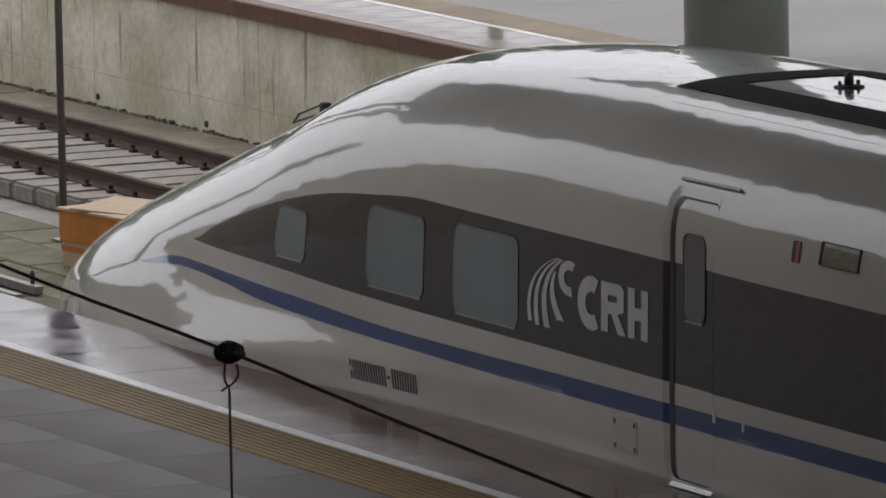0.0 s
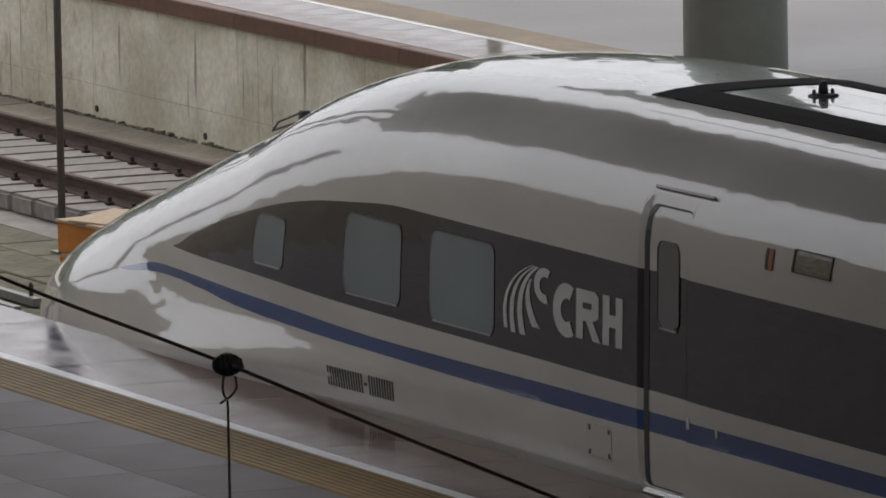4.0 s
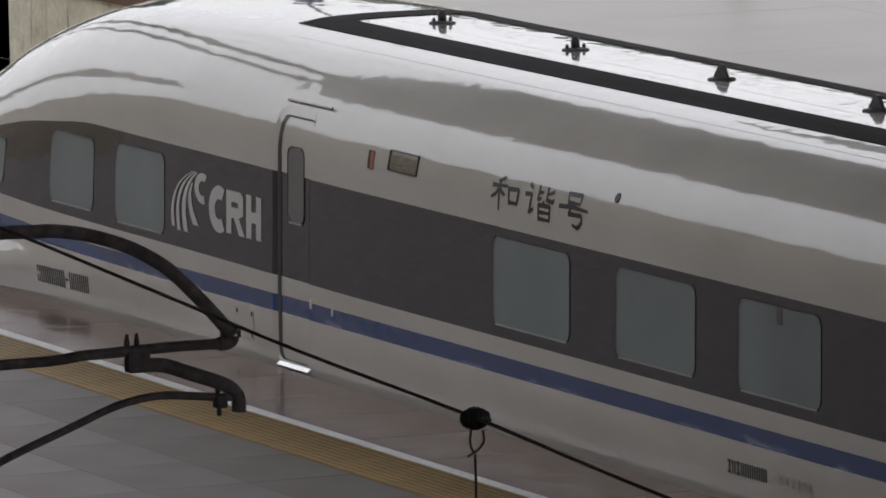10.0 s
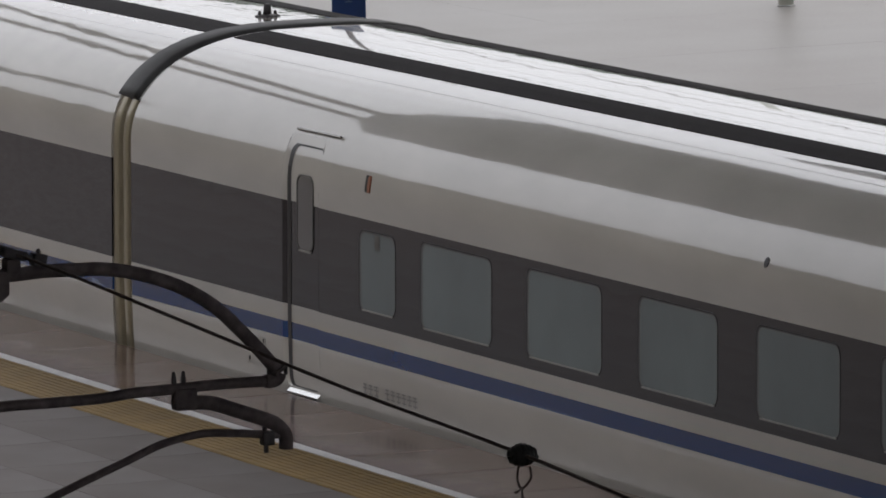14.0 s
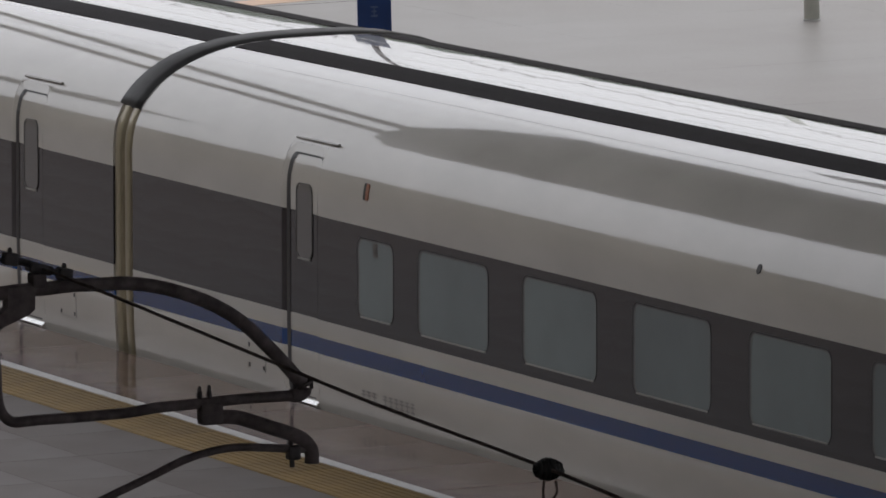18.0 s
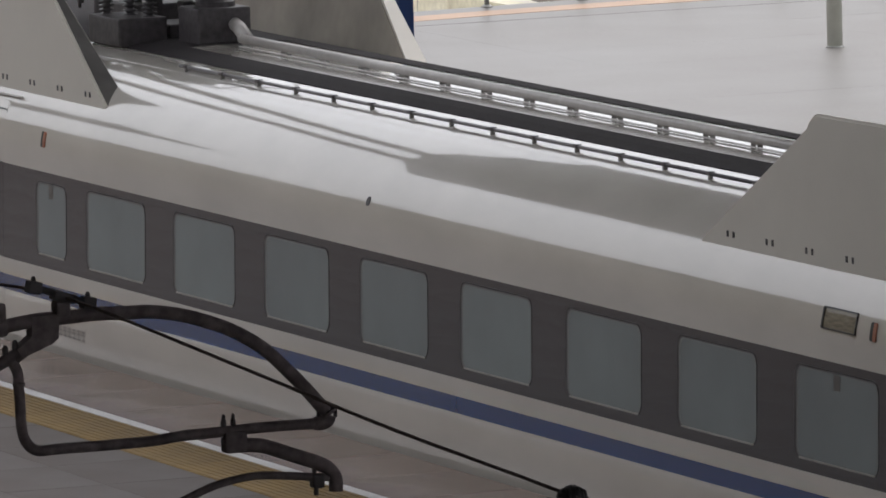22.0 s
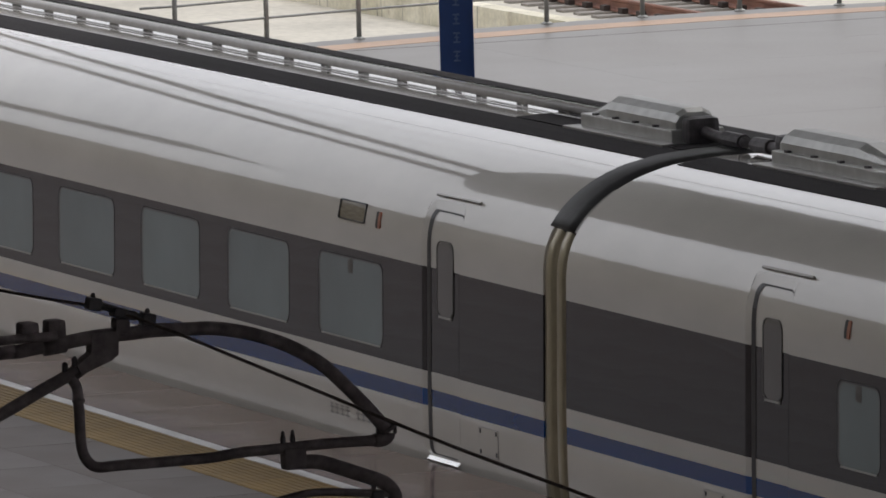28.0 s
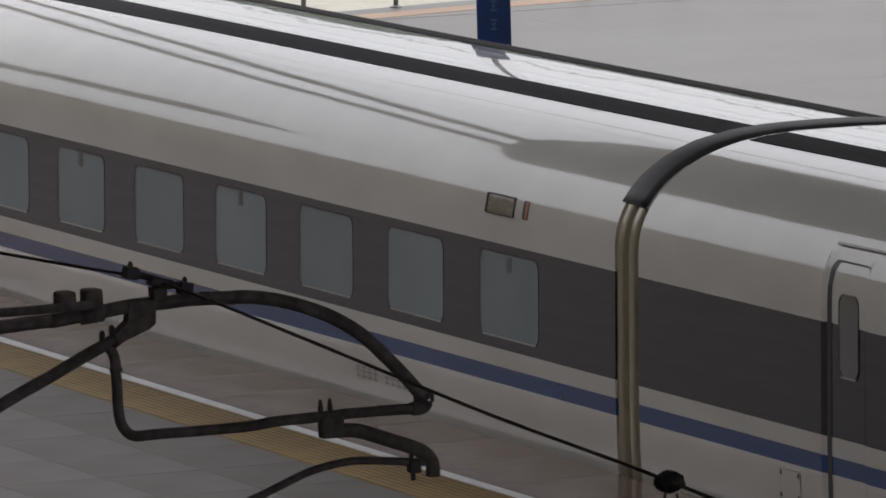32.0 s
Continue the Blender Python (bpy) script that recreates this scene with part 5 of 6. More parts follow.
def pipe_frame(car):
    """Bent pipe frame over a black mat near the rear of a roof."""
    z = ROOF
    part("roof_mat", roof_sheet(20.7, 24.3, -0.93, -0.62), "strip", car, "black anti-slip roof mat")
    part("roof_mat", roof_sheet(20.7, 21.0, -0.62, -0.35), "strip", car, "black anti-slip roof mat")
    f = part("pipe_frame", tube(bmesh.new(), smooth_path([(21.42, -0.50, z + 0.10), (21.6, -0.55, z + 0.12), (22.4, -0.55, z + 0.11), (23.2, -0.55, z + 0.11), (24.1, -0.55, z + 0.11)]), 0.042, 10), "arm", car, "grey-black pipe frame on the roof", True)
    for u in (21.75, 22.3, 23.3):
        part("coupling", tube(bmesh.new(), [(u - 0.03, -0.55, z + 0.115), (u + 0.03, -0.55, z + 0.115)], 0.052, 10), "alu", f)
    part("frame_pipe", tube(bmesh.new(), smooth_path([(21.42, -0.50, z + 0.10), (21.25, -0.30, z + 0.15), (21.35, -0.05, z + 0.18), (21.8, 0.05, z + 0.18), (22.3, 0.08, z + 0.16)]), 0.048, 10), "black", f, "", True)
    for k in range(9):
        u = 21.35 + 0.32 * k
        part("frame_leg", tube(bmesh.new(), [(u, -0.52, z + 0.10), (u - 0.02, -0.68, z + 0.085), (u - 0.02, -0.71, z - 0.05)], 0.013, 6), "black", f)
    for u, v in ((21.5, -0.02), (21.75, 0.04), (22.15, 0.07)):
        part("frame_leg", new_box(u - 0.035, u + 0.035, v - 0.035, v + 0.035, z - 0.02, z + 0.20), "black", f)
    part("frame_rail", tube(bmesh.new(), [(21.3, -0.70, z - 0.02), (24.1, -0.70, z - 0.02)], 0.010, 6), "black", f)


def dome(car):
    z = ROOF
    b = part("dome_plinth", new_box(0.56, 1.46, -0.38, 0.20, z - 0.02, z + 0.09, 0.015), "black", car, "black plinth on the roof")
    prof = [(0.21 * math.cos(a), 0.09 + 0.16 * math.sin(a)) for a in np.linspace(0, math.pi / 2 - 0.05, 8)]
    part("dome", lathe(bmesh.new(), prof, (1.0, -0.10, z), 20), "alu", b, "grey dome", True)
    for k in range(10):
        a = k * math.pi / 5
        part("bolt", lathe(bmesh.new(), [(0.022, 0), (0.022, 0.035)], (1.0 + 0.30 * math.cos(a), -0.10 + 0.235 * math.sin(a), z + 0.09), 8), "alu", b)
    part("cable", tube(bmesh.new(), smooth_path([(1.5, 0.1, z + 0.05), (1.9, 0.12, z + 0.03), (2.6, 0.15, z + 0.02)]), 0.012, 6), "black", b)


def make_train():
    cars = [head_car()]
    first = base_car("train_car", "glossy white train car with charcoal window band, blue line")
    others = {2: first}
    for k in (3, 5, 6, 7, 9):
        others[k] = copy_thing(first, pose(0, YC, 0))
    others[4] = copy_thing(first, pose(0, YC, 0))
    tagged(others[4], "white train car with current collectors between roof fairings")
    others[8] = short_car("train_car", "white train car without doors, with a roof dome")
    cars += [others[k] for k in range(2, 10)]
    # car 3: pipe frame near its rear
    pipe_frame(cars[2])
    silver_cover(cars[2], 22.3, 24.1, 0.05, -1, True)
    # car 4: fairings and collectors at both ends
    for u0, u1 in ((-0.30, 6.22), (17.95, 24.44)):
        fairing(cars[3], u0, u1, -1)
        fairing(cars[3], u0 - 0.5, u1 + 0.1, 1)
    collector_front(cars[3])
    collector_rear(cars[3])
    cable_rail(cars[3], 5.7, 19.6, -0.12)
    cable_rail(cars[3], 6.4, 18.0, -0.95, False)
    silver_cover(cars[3], 22.5, 24.1, -0.10, -1, True)
    # cars 5 to 7: covers at the ends, cable between
    for k, rear in ((5, True), (6, True), (7, False)):
        silver_cover(cars[k - 1], 0.88, 2.88, -0.14, 1, True)
        cable_rail(cars[k - 1], 2.75, 22.4 if rear else 24.1, -0.12)
        if rear:
            silver_cover(cars[k - 1], 22.3, 24.05, -0.14, -1, True)
            part("roof_mat", roof_sheet(21.2, 24.4, -0.44, 0.44), "strip", cars[k - 1], "black roof mat")
    part("cable_boot", tube(bmesh.new(), smooth_path([(24.05, -0.12, ROOF + 0.09), (24.25, -0.12, ROOF + 0.14), (24.45, -0.15, ROOF + 0.11), (24.60, -0.2, ROOF + 0.06)]), 0.05, 8), "black", cars[6], "black cable boot")
    part("roof_mat", roof_sheet(23.3, 24.4, -0.46, 0.05), "strip", cars[6], "black roof mat")
    dome(cars[7])
    return cars


def motions(cars):
    for k, car in enumerate(cars):
        walk(car, [(t, pose(25.0 * max(k - 1, 0) - s, YC, 0)) for t, s in GONE])


# ---- the large structure ----
solo("ground", new_box(-2500, 2500, -2500, 2500, -3.2, -1.76), "ground", "pale dusty ground reaching to the horizon", "ground", kind="structure")
X0, X1 = -150.0, 45.0
near = solo("platform_near", new_box(X0, X1, 14.5, 27.49, -1.75, -0.05), "joint", "grey stone passenger platform beside the train", "platform", kind="structure")
far = solo("platform_far", new_box(-101.35, X1, 38.16, 75, -1.75, -0.006), "joint", "pale stone passenger platform beyond the second track", "platform", kind="structure")


def grid_piece(name, sx, sy, h, material, bev=0.006):
    bm = new_box(-sx / 2, sx / 2, -sy / 2, sy / 2, -h, 0)
    top = [e for e in bm.edges if all(abs(v.co.z) < 1e-6 for v in e.verts)]
    bmesh.ops.bevel(bm, geom=top, offset=bev, segments=1, affect="EDGES")
    return mesh_of(bm, name, M[material])


def lay(name, me, parent, spots, jitter=0.0015):
    for x, y, z in spots:
        ob = new(name, me)
        ob.parent = parent
        ob.location = (x, y, z + random.uniform(-jitter, jitter))


def lay_joined(name, sx, sy, h, spots, material, label, category):
    verts, faces = [], []
    for x, y, z in spots:
        n = len(verts)
        zz = z + random.uniform(-0.0006, 0.0006)
        verts += [(x - sx / 2, y - sy / 2, zz), (x + sx / 2, y - sy / 2, zz), (x + sx / 2, y + sy / 2, zz), (x - sx / 2, y + sy / 2, zz),
                  (x - sx / 2, y - sy / 2, zz - h), (x + sx / 2, y - sy / 2, zz - h), (x + sx / 2, y + sy / 2, zz - h), (x - sx / 2, y + sy / 2, zz - h)]
        faces += [(n, n + 1, n + 2, n + 3), (n, n + 4, n + 5, n + 1), (n + 1, n + 5, n + 6, n + 2), (n + 2, n + 6, n + 7, n + 3), (n + 3, n + 7, n + 4, n)]
    me = bpy.data.meshes.new(name)
    me.from_pydata(verts, [], faces)
    me.materials.append(M[material])
    return tagged(new(name, me), label, category, kind="stuff")


def rail_at(name, y, x0, x1, material="rail", base=-1.426):
    """A flat-bottomed rail with foot, web and head."""
    prof = [(-0.075, 0), (-0.075, 0.012), (-0.02, 0.028), (-0.009, 0.05), (-0.009, 0.125), (-0.036, 0.14), (-0.036, 0.168), (-0.028, 0.176),
            (0.028, 0.176), (0.036, 0.168), (0.036, 0.14), (0.009, 0.125), (0.009, 0.05), (0.02, 0.028), (0.075, 0.012), (0.075, 0)]
    bm = prism(bmesh.new(), [(x0, y + a, base + b) for a, b in prof], (x1 - x0, 0, 0))
    return solo(name, bm, material, "rusty brown steel rail on concrete sleepers", "rail", "rails", "structure")


for yc in (YC, 36.13):
    solo("track_bed", new_box(X0 - 200, X1, yc - 1.72, yc + 1.55, -1.75, -1.62), "sleeper", "concrete bed under the track", "track bed", kind="structure")
    for dy in (-0.7525, 0.7525):
        rail_at("rail", yc + dy, X0 - 200, X1)

sleepers = thing("sleeper_row", "pale concrete sleepers with narrow dark gaps under the second track", "sleepers", kind="structure")
bm = new_box(-0.27, 0.27, -1.30, 1.30, -0.20, 0.0)
bmesh.ops.bevel(bm, geom=[e for e in bm.edges], offset=0.03, segments=2, affect="EDGES")
sleeper = mesh_of(bm, "sleeper", M["sleeper"])
lay("sleeper", sleeper, sleepers, [(-112 + 0.6 * k, 36.13, -1.424) for k in range(80)], 0.003)
verts = bmesh.new()
for k in range(80):
    for dy in (-0.7525, 0.7525):
        for e in (-0.115, 0.115):
            x, y = -112 + 0.6 * k, 36.13 + dy + e
            box(verts, x - 0.045, x + 0.045, y - 0.035, y + 0.035, -1.43, -1.392, 0.012)
            box(verts, x - 0.018, x + 0.018, y - 0.018, y + 0.018, -1.39, -1.345)
solo("rail_clips", verts, "clip", "black rail clips and bolts along the second track", "rail clips", kind="stuff")

# walkway slabs between the second track and the platform wall
bm = new_box(-0.745, 0.745, -0.31, 0.31, -0.30, 0.0)
slab = mesh_of(bm, "slab", M["walkway"])
walk_row = thing("wall_walkway", "tan concrete slabs along the foot of the platform wall", "slabs", kind="structure")
lay("slab", slab, walk_row, [(-118 + 1.5 * k, 37.76, -1.43) for k in range(40)], 0.004)

# mossy paving between the tracks
pav = thing("paving_between_tracks", "mossy greenish paving slabs between the two tracks", "paving", kind="structure")
stone = grid_piece("paving_slab", 0.97, 0.66, 0.14, "paving", 0.012)
lay("paving_slab", stone, pav, [(-100 + 1.0 * k + (0.5 if j % 2 else 0), 31.3 + 0.68 * j, -1.60) for k in range(28) for j in range(5)], 0.008)
solo("paving_bed", new_box(X0, X1, 30.85, 34.7, -1.75, -1.65), "paving", "mossy bed between the tracks", "paving", kind="structure")

# near platform: edge stones, white line, ribbed yellow strip, floor slabs
edge = grid_piece("edge_stone", 1.196, 1.03, 0.10, "granite", 0.004)
lay("edge_stone", edge, near, [(-118 + 1.2 * k, 26.985, 0.0) for k in range(75)], 0.0008)
solo("white_line_near", new_box(X0, X1, 26.36, 26.47, -0.05, 0.002), "line", "white safety line along the platform", "line", kind="structure")
bm = new_box(-0.298, 0.298, -0.298, 0.298, -0.05, 0.0)
for k in range(9):
    y = -0.264 + 0.066 * k
    box(bm, -0.298, 0.298, y - 0.017, y + 0.017, -0.002, 0.003)
tile = mesh_of(bm, "tactile_tile", M["tactile"])
lay("tactile_tile", tile, near, [(-118 + 0.6 * k, 26.06, 0.0) for k in range(130)], 0.0005)
floor_slab = grid_piece("floor_slab", 1.197, 0.797, 0.06, "floor", 0.002)
lay("floor_slab", floor_slab, near, [(-102 + 1.2 * k, 25.355 - 0.8 * j, 0.0) for k in range(58) for j in range(5)], 0.0005)
lay_joined("platform_floor", 1.194, 0.794, 0.06, [(-150 + 1.2 * k, 25.355 - 0.8 * j, 0.0) for k in range(160) for j in range(13)
           if not (j < 5 and -102.1 < -150 + 1.2 * k < -33.5)], "floor", "grey stone floor slabs of the platform", "floor slabs")

# far platform: wall, coping, edge, lines and floor
solo("platform_wall", new_box(-103.6, X1, 38.12, 38.30, -1.75, -0.17), "concrete", "water-stained concrete wall of the far platform", "wall", kind="structure")
cop = grid_piece("coping_stone", 1.992, 0.16, 0.165, "coping", 0.012)
lay("coping_stone", cop, far, [(-102.75 + 2.0 * k, 38.14, 0.0) for k in range(34)], 0.001)
bm = bmesh.new()
for k in range(10):
    x = -100.2 + 4.3 * k
    box(bm, x - 0.003, x + 0.003, 38.118, 38.125, -1.43, -0.18)
box(bm, -103, -60, 38.117, 38.124, -1.082, -1.078)
solo("wall_joints", bm, "wall_joint", "dark joints in the concrete wall", "joints", kind="structure")
bm = bmesh.new()
for k in range(12):
    x = -100.05 + 2.85 * k + random.uniform(-0.05, 0.05)
    lathe(bm, [(0.04, 0), (0.036, 0.02)], (x, 38.125, -1.36 + random.uniform(-0.03, 0.04)), 8, pose(0, 0, 0, 90, 0, 0))
solo("weep_holes", bm, "ink", "small dark drain holes in the wall", "holes", kind="structure")
bm = bmesh.new()
for k in range(700):
    x, h = random.uniform(-103, -72), random.uniform(0.006, 0.022) * (1.8 if random.random() < 0.12 else 1)
    box(bm, x - random.uniform(0.01, 0.05), x + random.uniform(0.01, 0.05), 38.10 - random.uniform(0.0, 0.04), 38.13, -1.44, -1.43 + h, 0.0, (0, random.uniform(-15, 15), random.uniform(-20, 20)))
solo("wall_foot_grit", bm, "moss", "moss and grit along the foot of the wall", "grit", kind="stuff")
edge2 = grid_piece("edge_stone", 0.595, 0.86, 0.10, "granite", 0.004)
lay("edge_stone", edge2, far, [(-101.1 + 0.6 * k, 38.655, 0.001) for k in range(87)], 0.0008)
solo("white_line_far", new_box(-101.5, X1, 39.09, 39.18, -0.02, 0.003), "line", "white safety line on the far platform", "line", kind="structure")
bm = bmesh.new()
box(bm, -101.4, X1, 39.18, 39.78, -0.02, 0.001)
for k in range(8):
    y = 39.22 + 0.073 * k
    box(bm, -101.4, X1, y - 0.015, y + 0.015, -0.01, 0.0035)
solo("tactile_strip_far", bm, "tactile_far", "ribbed yellow strip on the far platform", "tactile strip", kind="structure")
lay_joined("far_floor", 2.0, 2.0, 0.05, [(-102.4 + 2.0 * k, 40.78 + 2.0 * j, 0.0) for k in range(1, 70) for j in range(16)], "floor_far", "pale smooth floor slabs of the far platform", "floor slabs")


def end_x(y):
    """The far platform's end is a shallow arc."""
    return -103.42 + (0.022 if y < 46 else 0.030) * min(abs(y - 46), 7.5) ** 2


ARC = [38.12 + 0.5 * k for k in range(73)]
solo("platform_end", prism(bmesh.new(), [(end_x(y), y, -1.75) for y in ARC] + [(-101.39, ARC[-1], -1.75), (-101.39, ARC[0], -1.75)], (0, 0, 1.753)), "floor_far", "pale curved end of the far platform", "platform", kind="structure")
solo("orange_line", prism(bmesh.new(), [(end_x(y) + 0.58, y, -0.01) for y in ARC[3:]] + [(end_x(y) + 1.16, y, -0.01) for y in ARC[:2:-1]], (0, 0, 0.017)), "orange_line", "faded orange line across the platform end", "line", kind="structure")

# rail fence at the platform's end
fence = thing("platform_fence", "grey tubular steel fence across the end of the far platform", "fence")
for k in range(24):
    y = 38.55 + 1.275 * k
    x = end_x(y) + 0.12
    post = part("post", tube(bmesh.new(), [(x, y, 0.0), (x, y, 1.12)], 0.030, 10), "galv", fence, "", True)
    part("post_foot", lathe(bmesh.new(), [(0.07, 0), (0.07, 0.012), (0.04, 0.03)], (x, y, 0.003), 10), "galv", post)
for z in (0.345, 0.575, 0.80, 1.10):
    part("fence_rail", tube(bmesh.new(), [(end_x(y) + 0.12, y, z) for y in ARC[:60]], 0.015, 8), "galv", fence, "", True)
part("conduit", tube(bmesh.new(), [(end_x(42.54) + 0.3, 42.54, 0), (end_x(42.54) + 0.3, 42.54, 1.3)], 0.018, 8), "galv", fence, "thin upright conduit", True)

# beyond the platform: pale ballast, a low wall and further tracks
solo("ballast_far", new_box(-320, -101.6, 38.3, 80, -1.76, -1.50), "ballast", "pale sunlit ballast beyond the platform", "ballast", kind="structure")
for y0 in (51.9, 57.6):
    for dy in (0, 1.505):
        rail_at("rail", y0 + dy, -320, -104, "rail_red", -1.46)
    bm = bmesh.new()
    for k in range(90):
        box(bm, -160 + 0.62 * k - 0.13, -160 + 0.62 * k + 0.13, y0 - 0.55, y0 + 2.05, -1.60, -1.46, 0.02)
    solo("sleepers_far", bm, "sleeper", "pale sleepers of a further track", "sleepers", kind="stuff")
    bm = bmesh.new()
    for k in range(90):
        for dy in (-0.12, 0.12, 1.385, 1.625):
            box(bm, -160 + 0.62 * k - 0.08, -160 + 0.62 * k + 0.08, y0 + dy - 0.05, y0 + dy + 0.05, -1.46, -1.38, 0.015)
    solo("rail_clips", bm, "clip", "dark rail clips of a further track", "rail clips", kind="stuff")
solo("low_wall", new_box(-180, -104.2, 49.1, 49.4, -1.6, -1.12), "concrete", "low stained concrete wall beside the further track", "wall", kind="structure")


# ---- things on and round the platforms ----
col = thing("platform_column", "thick round grey-green column on the far platform", "column", at=(-79.3, 39.5, 0))
part("shaft", lathe(bmesh.new(), [(0.49, 0), (0.49, 9.4)], (0, 0, 0), 40), "column", col, "", True)
part("base_ring", lathe(bmesh.new(), [(0.53, 0), (0.53, 0.02), (0.50, 0.03)], (0, 0, 0), 40), "galv", col)
part("capital", new_box(-0.8, 0.8, -0.8, 0.8, 9.4, 9.8), "column", col)

pst = thing("platform_post", "slim round off-white post standing on the far platform", "post", at=(-95.8, 44.72, 0))
part("shaft", lathe(bmesh.new(), [(0.088, 0), (0.088, 5.5)], (0, 0, 0), 20), "post", pst, "", True)
part("base_ring", lathe(bmesh.new(), [(0.105, 0), (0.105, 0.012), (0.092, 0.02)], (0, 0, 0), 20), "galv", pst)

pole = thing("sign_pole", "slim grey steel pole with a blue sign between the tracks", "sign pole", at=(-82.55, 34.0, -1.6))
part("shaft", lathe(bmesh.new(), [(0.036, 0), (0.036, 8.0)], (0, 0, 0), 14), "slim", pole, "", True)
part("base_plate", new_box(-0.09, 0.09, -0.09, 0.09, 0, 0.02), "galv", pole)
turn = pose(0, 0, 0, 0, 0, 67)


def turned(bm):
    bmesh.ops.transform(bm, matrix=turn, verts=bm.verts)
    return bm


panel = part("panel", turned(box(bmesh.new(), -0.16, 0.16, -0.07, -0.04, 3.09, 5.2, 0.008)), "sign", pole, "deep blue upright sign panel")
part("side_flange", turned(box(bmesh.new(), 0.135, 0.16, -0.10, -0.071, 3.07, 5.2)), "sign", panel)
for k in range(11):
    z = 3.22 + 0.175 * k
    for a, b, c, d in ((-0.032, 0.032, 0.10, 0.115), (-0.022, 0.022, 0.06, 0.072), (-0.032, 0.032, 0.015, 0.03), (-0.006, 0.006, 0.031, 0.099)):
        part("mark", turned(box(bmesh.new(), a, b, -0.074, -0.069, z + c, z + d)), "sign_mark", panel)

cab = thing("orange_cabinet", "orange and white track-side cabinet with a loose cream board on top", "cabinet", at=(-80.85, 33.25, -1.6))
cab.rotation_euler = (0, 0, radians(8))
part("body", new_box(0, 1.25, 0, 0.75, 0.24, 0.52, 0.012), "orange", cab, "orange upper body")
part("lower_body", new_box(0.02, 1.23, 0.02, 0.73, 0, 0.24, 0.008), "cream", cab, "pale lower body")
part("stripe", new_box(0.012, 1.238, 0.012, 0.738, 0.15, 0.20), "orange", cab, "orange stripe")
part("lid", new_box(-0.015, 1.265, -0.015, 0.765, 0.52, 0.55, 0.008), "cream", cab, "cream lid")
part("board", new_box(0.20, 0.95, 0.02, 0.72, 0.56, 0.585, 0.004, (3, 2, 22)), "cream", cab, "loose cream board")

drn = thing("steel_frame", "low grey steel channel frame on the paving before the cabinet", "steel frame", at=(-80.0, 31.9, -1.6))
part("beam", new_box(-0.4, 1.1, 0.30, 0.38, 0.02, 0.10, 0.01), "galv", drn)
part("beam", new_box(-0.2, 1.3, 0.02, 0.10, 0.0, 0.07, 0.01), "galv", drn)
for x, y in ((0.0, 0.36), (0.9, 0.36), (0.2, 0.08)):
    part("bolt", lathe(bmesh.new(), [(0.022, 0.1), (0.022, 0.20), (0.01, 0.22)], (x, y, 0), 8), "black", drn)

# canopies and beams overhead, out of sight but mirrored in the paint
# the last two roofs are unseen additions that dim the train and platforms
for lab, x0, y0, y1, zc in (("dark underside of the high station roof", -83, -12, 13.0, 10.6), ("dark canopy strip above the first track", -82.0, 25.6, 31.9, 8.2), ("dark underside of the far platform canopy", -84, 36.8, 64, 9.8),
                            ("unseen roof over the near platform, added to block skylight", -56, 13.0, 26.9, 9.2), ("unseen roof panel between the canopies, added to block skylight", -62, 32.0, 36.7, 8.8)):
    can = thing("canopy", lab, "canopy", kind="structure")
    slant = 2.5 if y0 == 25.6 else 0.0
    part("canopy_roof", prism(bmesh.new(), [(x0, y0, zc), (x0 + slant, y1, zc), (15, y1, zc), (15, y0, zc)], (0, 0, 0.3)), "ceiling" if y0 < 0 else "canopy", can)
    part("canopy_fascia", prism(bmesh.new(), [(x0 - 0.1, y0, zc - 0.1), (x0 + slant - 0.1, y1, zc - 0.1), (x0 + slant, y1, zc - 0.1), (x0, y0, zc - 0.1)], (0, 0, 0.5)), "canopy", can)
gan = thing("steel_gantry", "long dark steel beams carried past the canopy end", "gantry", kind="structure")
for xa, ya, xb, yb, w in ((-80.0, 28.1, -172, 54.7, 0.34), (-80.8, 27.1, -172, 52.5, 0.30), (-94, 22.0, -190, 22.0, 1.5)):
    dx, dy = xb - xa, yb - ya
    k = w / 2 / math.hypot(dx, dy)
    beam = part("beam", prism(bmesh.new(), [(xa + dy * k, ya - dx * k, 8.2), (xb + dy * k, yb - dx * k, 8.2), (xb - dy * k, yb + dx * k, 8.2), (xa - dy * k, ya + dx * k, 8.2)], (0, 0, 0.3)), "canopy", gan)
    part("beam_post", tube(bmesh.new(), [(xb, yb, -1.76), (xb, yb, 8.2)], 0.2, 10), "galv", beam)
hall = thing("station_hall", "long tan station hall beside the near platform", "station hall", kind="structure")
part("hall_wall", new_box(-330, -83.3, -13, 4.9, -1.76, 9.9), "hall", hall, "tan outer wall")
part("hall_roof", new_box(-331, -83.2, -14, 5.6, 9.9, 10.5), "hall", hall, "overhanging flat roof")
# added wall out of view, cuts the sky light from behind the camera
solo("station_wall", new_box(-83, 15, -14, -13, -1.76, 10.6), "canopy", "unseen plain wall added behind the camera to block light", "wall", kind="structure")
bm = bmesh.new()
for k in range(150):
    t = k / 89
    x, y, h = (-335 + 275 * t, 166 + 174 * t, 19) if k < 90 else (-335 - 95 * (k - 89) / 60, 166 - 250 * (k - 89) / 60, 21)
    h += random.uniform(-4, 4)
    lathe(bm, [(7.5, -3), (8.0, h * 0.5), (6.0, h * 0.8), (2.0, h)], (x, y, 0), 7)
solo("far_woods", bm, "woods", "dark green belt of trees far beyond the tracks", "trees", kind="stuff")
